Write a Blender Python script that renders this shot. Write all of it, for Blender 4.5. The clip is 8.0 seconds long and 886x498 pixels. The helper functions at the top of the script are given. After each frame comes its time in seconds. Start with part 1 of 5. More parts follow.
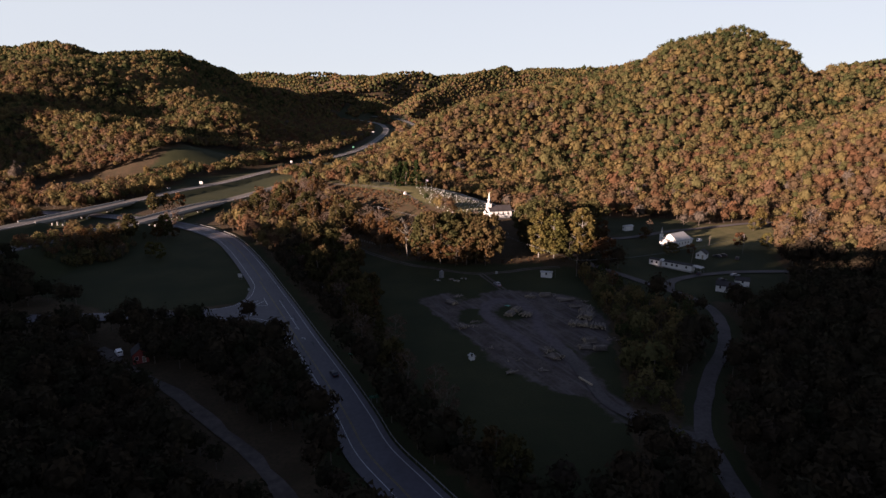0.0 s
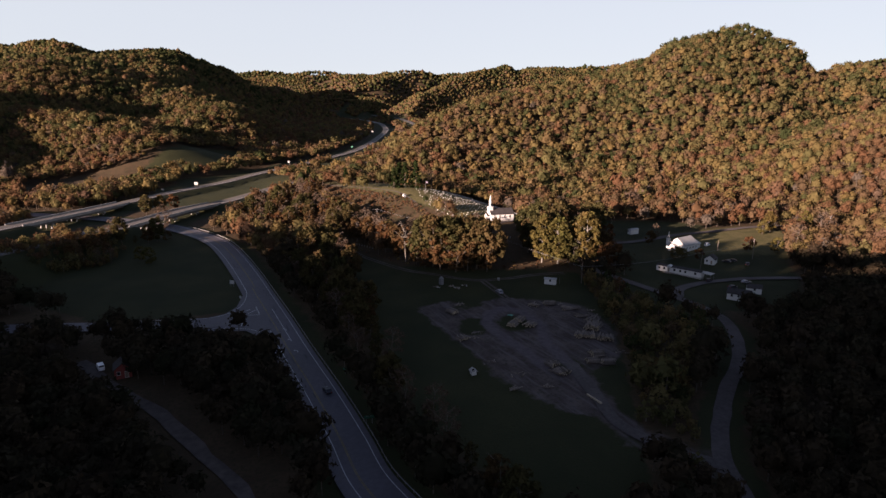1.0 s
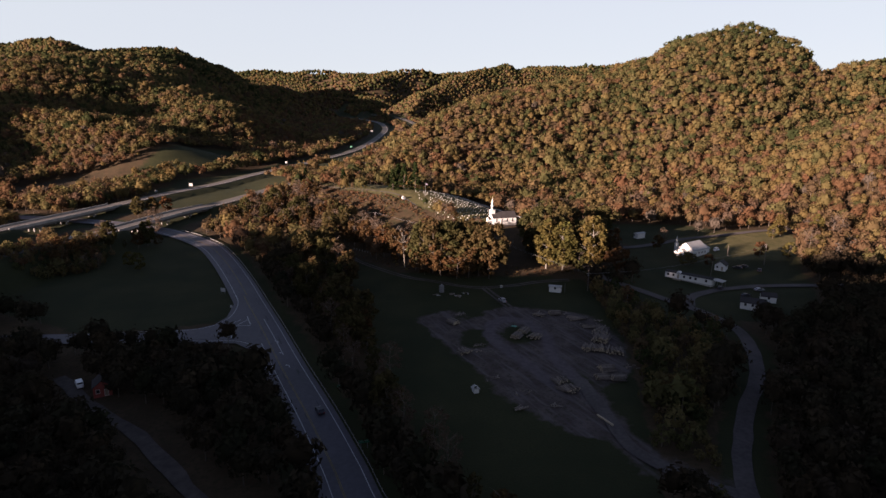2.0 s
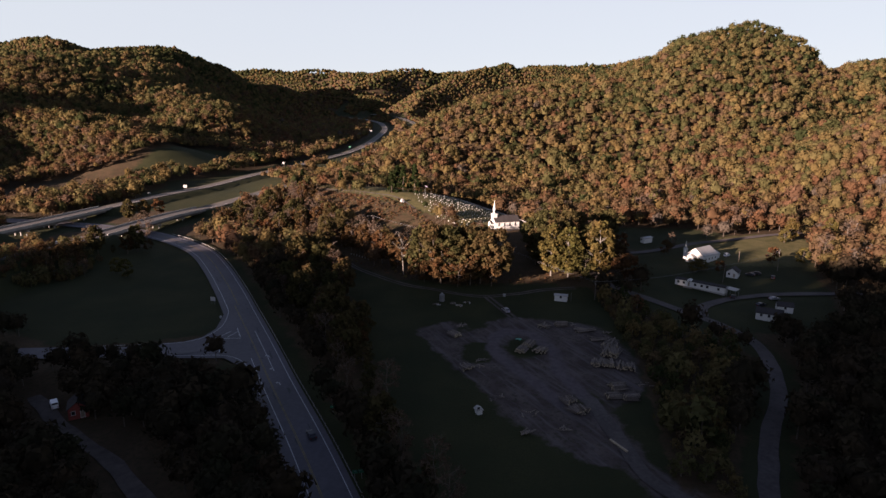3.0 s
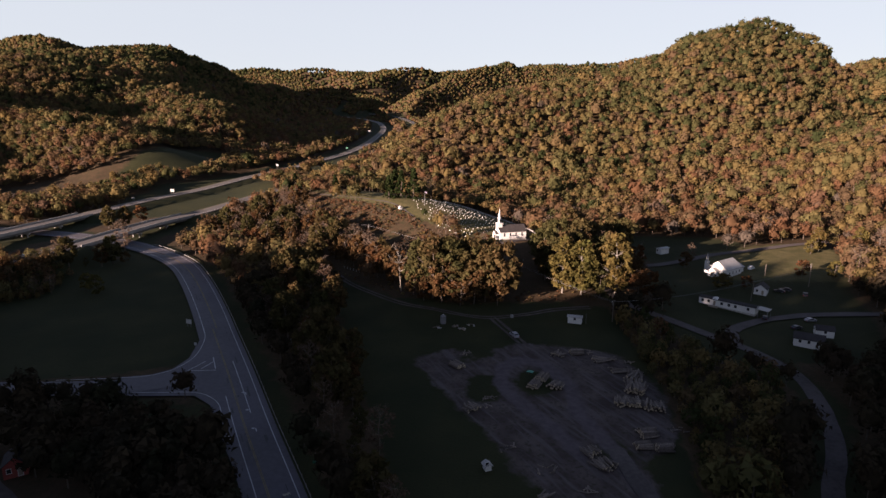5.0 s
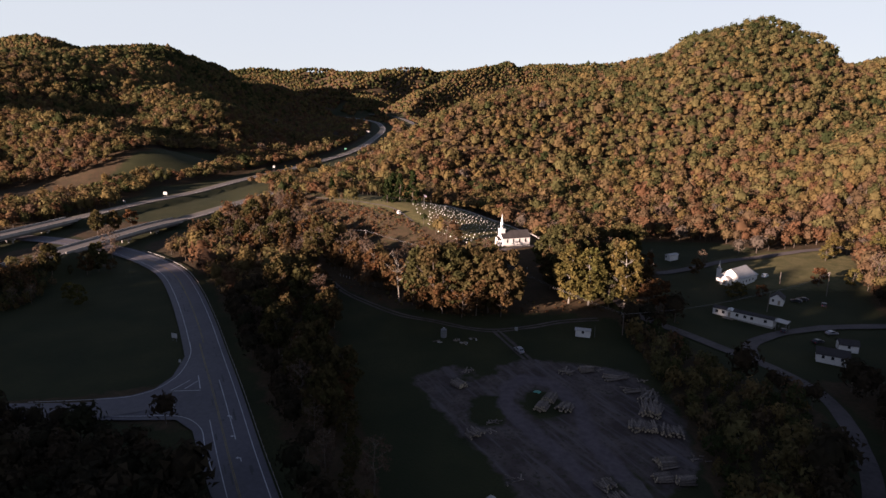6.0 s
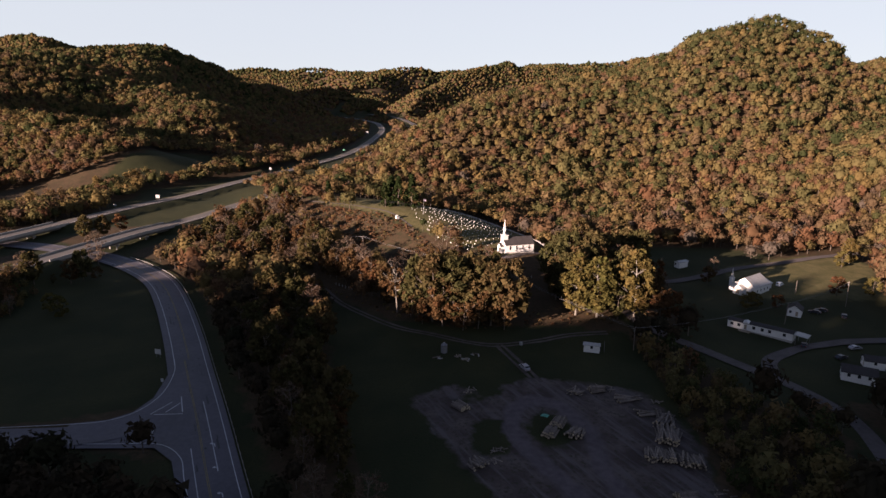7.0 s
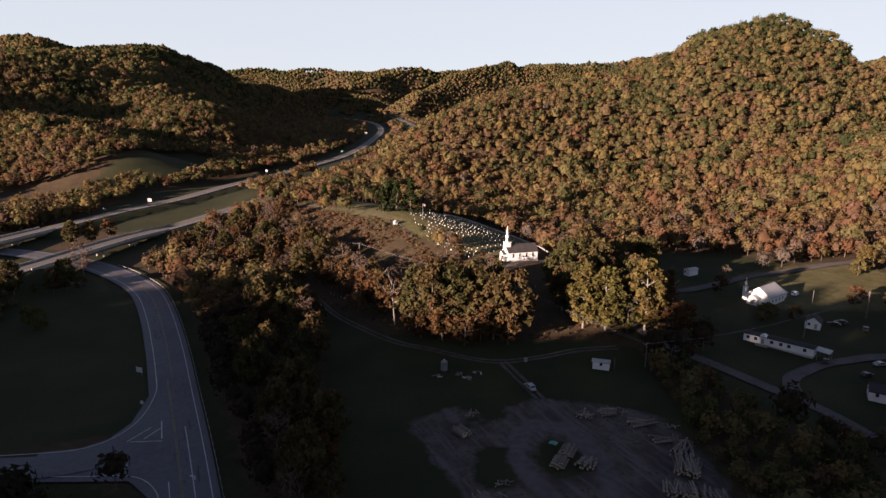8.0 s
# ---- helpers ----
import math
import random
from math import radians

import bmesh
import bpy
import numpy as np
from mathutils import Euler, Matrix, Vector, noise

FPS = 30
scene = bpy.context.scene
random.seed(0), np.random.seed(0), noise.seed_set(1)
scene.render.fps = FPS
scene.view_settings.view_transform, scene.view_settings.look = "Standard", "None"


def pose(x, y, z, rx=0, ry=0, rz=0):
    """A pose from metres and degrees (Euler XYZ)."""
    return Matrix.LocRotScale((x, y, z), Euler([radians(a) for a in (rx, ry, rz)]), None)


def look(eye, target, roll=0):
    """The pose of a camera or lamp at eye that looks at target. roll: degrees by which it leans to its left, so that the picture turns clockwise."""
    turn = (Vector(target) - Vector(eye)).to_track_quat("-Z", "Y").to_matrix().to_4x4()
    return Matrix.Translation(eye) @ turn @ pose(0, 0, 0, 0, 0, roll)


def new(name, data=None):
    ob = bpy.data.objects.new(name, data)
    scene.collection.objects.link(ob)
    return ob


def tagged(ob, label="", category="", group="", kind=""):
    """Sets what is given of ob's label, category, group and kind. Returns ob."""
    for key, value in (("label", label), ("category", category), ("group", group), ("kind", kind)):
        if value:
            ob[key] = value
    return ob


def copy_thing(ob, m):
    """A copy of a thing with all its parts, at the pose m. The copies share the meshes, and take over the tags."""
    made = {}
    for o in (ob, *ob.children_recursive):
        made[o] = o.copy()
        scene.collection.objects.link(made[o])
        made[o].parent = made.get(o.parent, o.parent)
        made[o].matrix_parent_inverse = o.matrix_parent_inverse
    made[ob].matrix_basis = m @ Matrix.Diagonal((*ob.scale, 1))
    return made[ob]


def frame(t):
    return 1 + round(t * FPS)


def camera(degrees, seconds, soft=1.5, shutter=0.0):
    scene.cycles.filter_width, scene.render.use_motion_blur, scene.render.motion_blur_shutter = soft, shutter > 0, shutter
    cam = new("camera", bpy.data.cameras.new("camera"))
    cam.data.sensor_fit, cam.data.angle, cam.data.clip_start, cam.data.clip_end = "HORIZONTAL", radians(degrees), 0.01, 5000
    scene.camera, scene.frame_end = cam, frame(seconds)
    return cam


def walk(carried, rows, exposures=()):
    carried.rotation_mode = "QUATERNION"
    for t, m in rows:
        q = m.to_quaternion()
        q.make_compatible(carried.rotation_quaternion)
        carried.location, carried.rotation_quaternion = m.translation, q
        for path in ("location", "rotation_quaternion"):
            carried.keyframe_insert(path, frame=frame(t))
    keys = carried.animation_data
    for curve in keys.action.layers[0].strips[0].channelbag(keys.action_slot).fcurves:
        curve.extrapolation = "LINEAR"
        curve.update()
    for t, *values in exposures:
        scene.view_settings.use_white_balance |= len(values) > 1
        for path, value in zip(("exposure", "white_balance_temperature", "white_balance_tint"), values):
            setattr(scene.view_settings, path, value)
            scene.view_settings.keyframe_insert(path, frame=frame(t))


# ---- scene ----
cam = camera(73.7, 8.0)
EXPOSURE, KELVIN, TINT = 2.17, 7150, 33
# seconds, eye, yaw, pitch, roll
ROWS = [
    (0.0, 1.66, 3.43, 75.40, 0.80, -12.43, 0.29),
    (0.5, 1.58, 9.10, 75.76, 0.80, -12.48, 0.31),
    (1.0, 1.47, 14.95, 76.11, 0.79, -12.52, 0.34),
    (1.5, 1.31, 20.98, 76.44, 0.79, -12.56, 0.36),
    (2.0, 1.12, 27.15, 76.76, 0.79, -12.60, 0.38),
    (2.5, 0.90, 33.45, 77.06, 0.78, -12.63, 0.39),
    (3.0, 0.67, 39.86, 77.37, 0.78, -12.66, 0.40),
    (3.5, 0.41, 46.37, 77.67, 0.77, -12.69, 0.40),
    (4.0, 0.16, 52.94, 77.97, 0.76, -12.71, 0.41),
    (4.5, -0.10, 59.56, 78.27, 0.76, -12.72, 0.41),
    (5.0, -0.36, 66.22, 78.58, 0.75, -12.74, 0.40),
    (5.5, -0.60, 72.89, 78.89, 0.74, -12.75, 0.39),
    (6.0, -0.82, 79.55, 79.22, 0.73, -12.75, 0.38),
    (6.5, -1.02, 86.18, 79.56, 0.72, -12.75, 0.37),
    (7.0, -1.19, 92.77, 79.92, 0.71, -12.75, 0.35),
    (7.5, -1.31, 99.29, 80.30, 0.70, -12.75, 0.32),
    (8.0, -1.40, 105.73, 80.70, 0.69, -12.74, 0.30),
]
walk(cam, [(t, pose(x, y, z, 0, 0, yaw) @ pose(0, 0, 0, 90 + pitch) @ pose(0, 0, 0, 0, 0, roll)) for t, x, y, z, yaw, pitch, roll in ROWS],
     [(0, EXPOSURE, KELVIN, TINT), (8, EXPOSURE, KELVIN, TINT)])

# ---- light ----
SUN_UP, SUN_FROM = 10.0, 232.0
SKY_STRENGTH, VEIL, VEIL_COLOUR = 0.0386, 0.88, (3.72, 4.86, 5.2)
world = bpy.data.worlds.new("world")
scene.world = world
world.use_nodes = True
sky = world.node_tree.nodes.new("ShaderNodeTexSky")
sky.sky_type, sky.sun_disc = "NISHITA", False
sky.sun_elevation, sky.sun_rotation = radians(SUN_UP), radians(SUN_FROM)
sky.altitude = 3300
sky.air_density, sky.dust_density, sky.ozone_density = 1.12, 3.0, 1.0
back = world.node_tree.nodes["Background"]
back.inputs[1].default_value = SKY_STRENGTH
# an even pale haze, thick towards the horizon and gone at the zenith
veil = world.node_tree.nodes.new("ShaderNodeMix")
veil.data_type = "RGBA"
veil.inputs[7].default_value = (*VEIL_COLOUR, 1)
way, parts_of, thin = (world.node_tree.nodes.new("ShaderNode" + k) for k in ("TexCoord", "SeparateXYZ", "MapRange"))
thin.interpolation_type = "SMOOTHSTEP"
for k, v in enumerate((0.14, 0.5, VEIL, 0.0)):
    thin.inputs[k + 1].default_value = v
world.node_tree.links.new(way.outputs["Generated"], parts_of.inputs[0])
world.node_tree.links.new(parts_of.outputs["Z"], thin.inputs[0])
world.node_tree.links.new(thin.outputs[0], veil.inputs[0])
world.node_tree.links.new(sky.outputs[0], veil.inputs[6])
world.node_tree.links.new(veil.outputs[2], back.inputs[0])
sun = new("sun", bpy.data.lights.new("sun", "SUN"))
sun.data.energy, sun.data.angle, sun.data.color = 5.0, radians(0.5), (1.0, 0.86, 0.71)
towards = Vector((math.sin(radians(SUN_FROM)) * math.cos(radians(SUN_UP)), math.cos(radians(SUN_FROM)) * math.cos(radians(SUN_UP)), math.sin(radians(SUN_UP))))
sun.matrix_world = look(towards * 900, (0, 0, 0))


# ---- materials ----
def material(name, colour, rough=0.8, metal=0.0, vary=0.2, size=1.0, bump=0.0, second=None, big=12.0, each=0.0):
    """A surface with grain of that size and larger stains; each: how far single objects differ."""
    m = bpy.data.materials.new(name)
    m.use_nodes = True
    nt = m.node_tree
    b = nt.nodes["Principled BSDF"]
    b.inputs["Roughness"].default_value, b.inputs["Metallic"].default_value = rough, metal
    b.inputs["Specular IOR Level"].default_value = 0.25
    at = nt.nodes.new("ShaderNodeTexCoord")
    grain, stain = nt.nodes.new("ShaderNodeTexNoise"), nt.nodes.new("ShaderNodeTexNoise")
    for n, k in ((grain, 1 / size), (stain, 1 / (size * big))):
        n.inputs["Scale"].default_value, n.inputs["Detail"].default_value = k, 4.0
        nt.links.new(at.outputs["Object"], n.inputs["Vector"])
    mix = nt.nodes.new("ShaderNodeMix")
    mix.data_type = "RGBA"
    dark = [c * (1 - vary) for c in colour]
    mix.inputs[6].default_value, mix.inputs[7].default_value = (*dark, 1), (*[min(1, c * (1 + vary)) for c in (second or colour)], 1)
    add = nt.nodes.new("ShaderNodeMath")
    add.operation = "ADD"
    ramp = nt.nodes.new("ShaderNodeMapRange")
    ramp.inputs[1].default_value, ramp.inputs[2].default_value = 0.75, 1.25
    nt.links.new(grain.outputs[0], add.inputs[0])
    nt.links.new(stain.outputs[0], add.inputs[1])
    nt.links.new(add.outputs[0], ramp.inputs[0])
    nt.links.new(ramp.outputs[0], mix.inputs[0])
    out = mix.outputs[2]
    if each:
        info, hsv, rng = nt.nodes.new("ShaderNodeObjectInfo"), nt.nodes.new("ShaderNodeHueSaturation"), nt.nodes.new("ShaderNodeMapRange")
        rng.inputs[3].default_value, rng.inputs[4].default_value = 1 - each, 1 + each
        nt.links.new(info.outputs["Random"], rng.inputs[0])
        nt.links.new(rng.outputs[0], hsv.inputs["Value"])
        nt.links.new(out, hsv.inputs["Color"])
        out = hsv.outputs[0]
    nt.links.new(out, b.inputs["Base Color"])
    if bump:
        bm_ = nt.nodes.new("ShaderNodeBump")
        bm_.inputs["Strength"].default_value, bm_.inputs["Distance"].default_value = 0.6, bump
        nt.links.new(grain.outputs[0], bm_.inputs["Height"])
        nt.links.new(bm_.outputs[0], b.inputs["Normal"])
    return m


def foliage(name, stops, each=0.0, thin=0.3):
    """Leaves: a tree's own hue from the ramp by the face value "hue", each leaf lighter or darker by "leaf"."""
    m = bpy.data.materials.new(name)
    m.use_nodes = True
    nt = m.node_tree
    nt.nodes.remove(nt.nodes["Principled BSDF"])
    hue, leaf = nt.nodes.new("ShaderNodeAttribute"), nt.nodes.new("ShaderNodeAttribute")
    hue.attribute_name, leaf.attribute_name = "hue", "leaf"
    ramp = nt.nodes.new("ShaderNodeValToRGB")
    els = ramp.color_ramp.elements
    while len(els) < len(stops):
        els.new(0.5)
    for k, c in enumerate(stops):
        els[k].position, els[k].color = k / (len(stops) - 1), (*c, 1)
    factor = hue.outputs["Fac"]
    if each:
        info, add = nt.nodes.new("ShaderNodeObjectInfo"), nt.nodes.new("ShaderNodeMath")
        add.operation = "MULTIPLY_ADD"
        add.inputs[1].default_value = each
        nt.links.new(info.outputs["Random"], add.inputs[0])
        nt.links.new(factor, add.inputs[2])
        factor = add.outputs[0]
    nt.links.new(factor, ramp.inputs[0])
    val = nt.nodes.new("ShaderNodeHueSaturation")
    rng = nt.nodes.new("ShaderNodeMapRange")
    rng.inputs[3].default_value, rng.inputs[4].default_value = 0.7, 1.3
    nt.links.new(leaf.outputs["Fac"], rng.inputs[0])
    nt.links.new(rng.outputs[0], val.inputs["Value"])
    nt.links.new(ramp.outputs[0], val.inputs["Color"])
    d, tr, mx = nt.nodes.new("ShaderNodeBsdfDiffuse"), nt.nodes.new("ShaderNodeBsdfTranslucent"), nt.nodes.new("ShaderNodeMixShader")
    mx.inputs[0].default_value = thin
    nt.links.new(val.outputs[0], d.inputs[0])
    nt.links.new(val.outputs[0], tr.inputs[0])
    nt.links.new(d.outputs[0], mx.inputs[1])
    nt.links.new(tr.outputs[0], mx.inputs[2])
    nt.links.new(mx.outputs[0], nt.nodes["Material Output"].inputs[0])
    return m


AUTUMN = ((0.031, 0.038, 0.016), (0.064, 0.062, 0.026), (0.101, 0.084, 0.037), (0.122, 0.085, 0.035), (0.092, 0.063, 0.037), (0.099, 0.056, 0.031), (0.110, 0.056, 0.031), (0.085, 0.068, 0.054))
LEAVES = foliage("autumn_leaves", AUTUMN, thin=0.42)
# brown leaves, their colour darkened to stand in for shade over the near woods
SHADED_BROWN_LEAVES = foliage("shade_darkened_brown_leaves", ((0.022, 0.022, 0.013), (0.032, 0.026, 0.017), (0.038, 0.027, 0.017), (0.032, 0.026, 0.021)))
BARK = material("bark", (0.10, 0.08, 0.065), 0.9, vary=0.35, size=0.6)
ASPHALT = material("asphalt", (0.070, 0.065, 0.076), 0.62, vary=0.18, size=1.2, big=14, bump=0.01)
CONCRETE_ROAD = material("worn_concrete", (0.085, 0.078, 0.072), 0.8, vary=0.15, size=1.5, big=10)
DIRT = material("dirt", (0.066, 0.053, 0.047), 0.95, vary=0.35, size=2.2, big=7, bump=0.05)
GRAVEL = material("gravel", (0.070, 0.059, 0.056), 0.95, vary=0.25, size=1.1, big=9, bump=0.04)


# ---- the lie of the land ----
def smooth_noise(X, Y, size, seed):
    """Value noise, about -1 to 1."""
    rng = np.random.RandomState(seed)
    tab = rng.uniform(-1, 1, (64, 64))
    u, v = X / size, Y / size
    i, j = np.floor(u).astype(int), np.floor(v).astype(int)
    a, b = u - i, v - j
    a, b = a * a * (3 - 2 * a), b * b * (3 - 2 * b)
    g = lambda p, q: tab[p % 64, q % 64]
    return (g(i, j) * (1 - a) + g(i + 1, j) * a) * (1 - b) + (g(i, j + 1) * (1 - a) + g(i + 1, j + 1) * a) * b

VALLEY = ((-5000, -60), (-300, -26), (170, -8), (295, -2.3), (600, 14), (900, 28), (1300, 48), (1700, 68), (2600, 86), (5000, 120))
# crest lines: x, y, height over the valley floor, half width
RIDGES = {
    "knoll": ((70, 345, 3, 60), (24, 390, 12, 75), (-30, 450, 20, 90), (-95, 525, 13, 75), (-140, 600, 4, 60)),
    "right_low": ((600, 480, 60, 220), (420, 560, 66, 200)),
    # unseen ridge off to the left, added to cast shade on the left slopes
    "left_screen": ((-1012, 518, 200, 260), (-772, 428, 114, 210), (-672, 368, 72, 180)),
    "field_spur": ((-560, 800, 50, 170), (-430, 750, 44, 150), (-330, 690, 26, 110)),
    "right_near": ((1100, 250, 140, 420), (640, 130, 90, 330), (420, 60, 50, 260)),
}
RANGES = {
    "behind": ((-2400, -250, 127, 420), (-1400, -60, 108, 300), (-765, -25, 108, 200), (-684, -25, 106, 200), (-649, -25, 99, 200), (-577, -25, 113, 200), (-527, -25, 110, 200), (-478, -25, 103, 200), (-445, -25, 101, 200), (-415, -25, 102, 200), (-386, -25, 102, 200), (-364, -25, 99, 200), (-331, -25, 104, 200), (-310, -25, 109, 200), (-292, -25, 112, 200), (-270, -25, 113, 200), (-190, -50, 117, 190), (-70, -100, 98, 170), (0, -180, 80, 160), (90, -280, 57, 200), (883, -290, 87, 420)),
    "right": ((-75, 640, 12, 110), (-31, 653, 27, 110), (3, 693, 48, 150), (48, 733, 66, 190), (90, 763, 76, 240), (144, 793, 92, 290), (216, 813, 104, 370), (256, 828, 115, 390), (295, 818, 132, 400), (364, 883, 156, 420), (415, 910, 171, 400), (452, 893, 143, 300), (479, 883, 89, 260), (535, 890, 114, 240), (640, 860, 66, 220), (800, 820, 30, 250), (900, 760, 60, 330)),
    "left": ((-1300, 1000, 165, 560), (-775, 1103, 138, 620), (-730, 1273, 134, 600), (-679, 1503, 159, 350), (-613, 1533, 133, 300), (-562, 1573, 106, 250), (-520, 1613, 78, 210)),
    "left_back": ((-1900, 1500, 200, 500), (-1249, 1753, 192, 400), (-984, 1553, 190, 350), (-985, 1653, 180, 350), (-883, 1803, 187, 350), (-817, 1833, 187, 350), (-745, 1853, 162, 300), (-691, 1903, 149, 280), (-616, 1903, 102, 260), (-489, 1703, 74, 250), (-390, 1803, 59, 220), (-275, 1903, 53, 180), (-194, 1953, 28, 130)),
    "left_spur": ((-620, 1300, 105, 300), (-490, 1090, 72, 240), (-395, 960, 58, 200), (-345, 865, 48, 165), (-300, 800, 16, 110)),
    "left_mid": ((-787, 2353, 122, 195), (-680, 2353, 146, 195), (-599, 2303, 136, 172), (-489, 2253, 108, 156), (-379, 2203, 78, 140), (-273, 2153, 60, 117), (-210, 2103, 39, 94)),
    "far_left": ((-1400, 3000, 160, 400), (-831, 3053, 194, 273), (-697, 3053, 192, 234), (-609, 3053, 190, 218), (-531, 3003, 172, 195), (-422, 2903, 151, 156)),
    "farthest": ((-1800, 3500, 200, 500), (-820, 3753, 228, 400), (-479, 3753, 210, 400), (-2, 3653, 222, 400), (332, 3703, 243, 400), (2500, 3500, 250, 800)),
    "far_centre": ((-14, 2803, 169, 203), (-145, 2753, 187, 195), (-245, 2703, 169, 187), (-330, 2603, 152, 172), (-409, 2503, 99, 140), (-468, 2453, 78, 109)),
    "middle": ((365, 2053, 137, 240), (273, 2053, 149, 230), (200, 2053, 140, 220), (153, 2033, 164, 210), (88, 2003, 155, 172), (42, 1953, 142, 164), (-1, 1903, 125, 156), (-34, 1853, 101, 140), (-96, 1773, 76, 117), (-146, 1703, 88, 86), (-161, 1653, 108, 62)),
    "middle_back": ((299, 2403, 182, 218), (385, 2403, 177, 218), (454, 2403, 173, 203), (588, 2353, 151, 195)),
    "middle_far": ((528, 2753, 192, 300), (601, 2753, 218, 300), (722, 2703, 206, 300), (826, 2653, 205, 300), (1300, 2600, 190, 400)),
    "right_far": ((972, 1653, 129, 350), (1014, 1653, 138, 350), (1056, 1653, 147, 350), (1109, 1653, 151, 380), (1800, 1500, 190, 450)),
}

HIGHWAY_A = ((-300, 180, 9), (-274, 350, 9), (-262, 420, 9.5), (-250, 470, 11), (-236, 520, 13), (-217, 570, 15), (-202, 630, 18), (-186, 690, 20), (-168, 750, 23), (-143, 860, 28),
             (-134, 960, 33), (-132, 1080, 39), (-136, 1250, 48), (-150, 1370, 55), (-178, 1480, 63), (-240, 1600, 70), (-330, 1720, 76))
HIGHWAY_B = ((-240, 230, 9), (-216, 330, 9), (-204, 370, 9), (-192, 435, 10), (-177, 476, 11), (-158, 540, 14), (-135, 620, 18), (-105, 745, 23), (-75, 900, 30), (-55, 1050, 38),
             (-55, 1230, 47), (-85, 1430, 60), (-142, 1620, 74), (-230, 1760, 82))
ROAD = ((24, 60), (10, 100), (-6, 124), (-18, 141), (-26, 158), (-38, 182), (-54.5, 213), (-70, 243), (-86, 273), (-101, 301), (-120, 334), (-138, 361), (-157, 380), (-177, 395), (-200, 408), (-245, 424), (-310, 436), (-420, 440))
SOUTH_ROAD = ((60, -150), (48, -80), (42, -20), (34, 25), (24, 61))
SIDE_ROAD = ((-78, 248), (-92, 238), (-110, 234), (-150, 232), (-210, 225))
DIRT_ROAD = ((-125, 203), (-108, 188), (-86, 173), (-59, 148), (-43, 132), (-20, 100), (0, 60), (20, 22), (38, -2))
RIGHT_ROAD = ((44, -22), (58, 14), (66, 60), (68, 110), (70, 139), (71, 150), (77, 166), (89, 189), (101, 207), (110, 228), (114, 246), (112, 258), (106, 270), (99, 280), (90, 293), (74, 315), (70, 345))
SPUR = ((105, 274), (108, 282), (113, 288), (125, 295), (135, 299), (155, 303), (200, 304))
LANE = ((240, 424), (210, 417), (174, 402), (149, 393), (128, 381), (107, 369), (85, 360))
YARD_LANE = ((71, 148), (58, 157), (49, 169), (46, 188), (43, 207), (36, 225))
PATH = ((-70, 372), (-59, 354), (-47, 336), (-33, 321), (-21, 311), (-8, 305), (6, 298), (17, 296), (31, 300), (44, 305), (61, 307))
YARD_PATH = ((17, 296), (23, 280), (28, 267), (30, 258))
FIELD = ((-60, 354), (-45, 295), (-33, 254), (-24, 225), (-21, 214), (-8, 171), (13, 142), (25, 122), (46, 126), (52, 150), (57, 180), (65, 227), (68, 251), (67, 274), (68, 307), (40, 312), (-22, 316))
LEFT_FIELD = ((-205, 345), (-182, 372), (-157, 376), (-114, 312), (-93, 271), (-88, 252), (-109, 243), (-140, 238), (-190, 260), (-230, 300))
CEMETERY = ((-112, 520), (-60, 500), (-34, 485), (-8, 500), (18, 480), (47, 430), (44, 390), (24, 372), (8, 384), (-25, 417), (-61, 456))
BRUSH = ((-114, 505), (-25, 420), (-9, 389), (-27, 376), (-58, 401), (-90, 449))
HAMLET = ((93, 345), (107, 372), (154, 402), (210, 420), (225, 400), (215, 386), (185, 330), (170, 292), (150, 258), (122, 258), (104, 270), (88, 293))
THICKET = ((64, 140), (76, 185), (98, 222), (104, 240), (90, 260), (81, 290), (66, 300), (66, 230), (58, 180), (56, 150))
MEADOW = ((88, 368), (74, 386), (64, 410), (76, 430), (118, 434), (160, 432), (178, 416), (150, 399), (120, 383))
HILL_FIELD = ((-402, 520), (-388, 600), (-350, 622), (-326, 634), (-312, 682), (-290, 666), (-291, 626), (-302, 605), (-308, 575), (-328, 532), (-360, 505))
DELL = ((-307, 685), (-318, 773), (-265, 766), (-244, 686), (-258, 638), (-290, 632))
FLAT_FIELD = ((-272, 604), (-240, 628), (-215, 690), (-205, 757), (-181, 717), (-207, 618), (-228, 569), (-255, 530), (-268, 540), (-258, 570))
BELT = ((-66, 350), (-88, 318), (-70, 284), (-52, 248), (-36, 214), (-22, 184), (-8, 160), (8, 136), (16, 122), (24, 122), (12, 143), (-9, 172), (-22, 214), (-25, 226), (-34, 254), (-46, 295), (-62, 352))
KNOLL_EDGE = ((-66, 372), (-110, 392), (-150, 420), (-150, 470), (-112, 500), (-90, 446), (-60, 398), (-44, 372), (-32, 352))
GROVE = ((-40, 352), (-36, 330), (-12, 308), (26, 302), (44, 306), (66, 304), (90, 308), (92, 330), (84, 366), (50, 384), (44, 392), (24, 372), (8, 384), (-9, 389), (-27, 376))
YARD = ((-14, 259), (-1, 266), (12, 262), (16, 268), (29, 270), (44, 267), (56, 263), (63, 249), (66, 229), (62, 215), (50, 203), (45, 196), (45, 184), (44, 176), (37, 173), (28, 180), (20, 191), (12, 207), (1, 227))


def valley(Y):
    k = np.array(VALLEY, float)
    return sum(np.interp(Y + d, k[:, 0], k[:, 1]) for d in (-120, -60, 0, 60, 120)) / 5


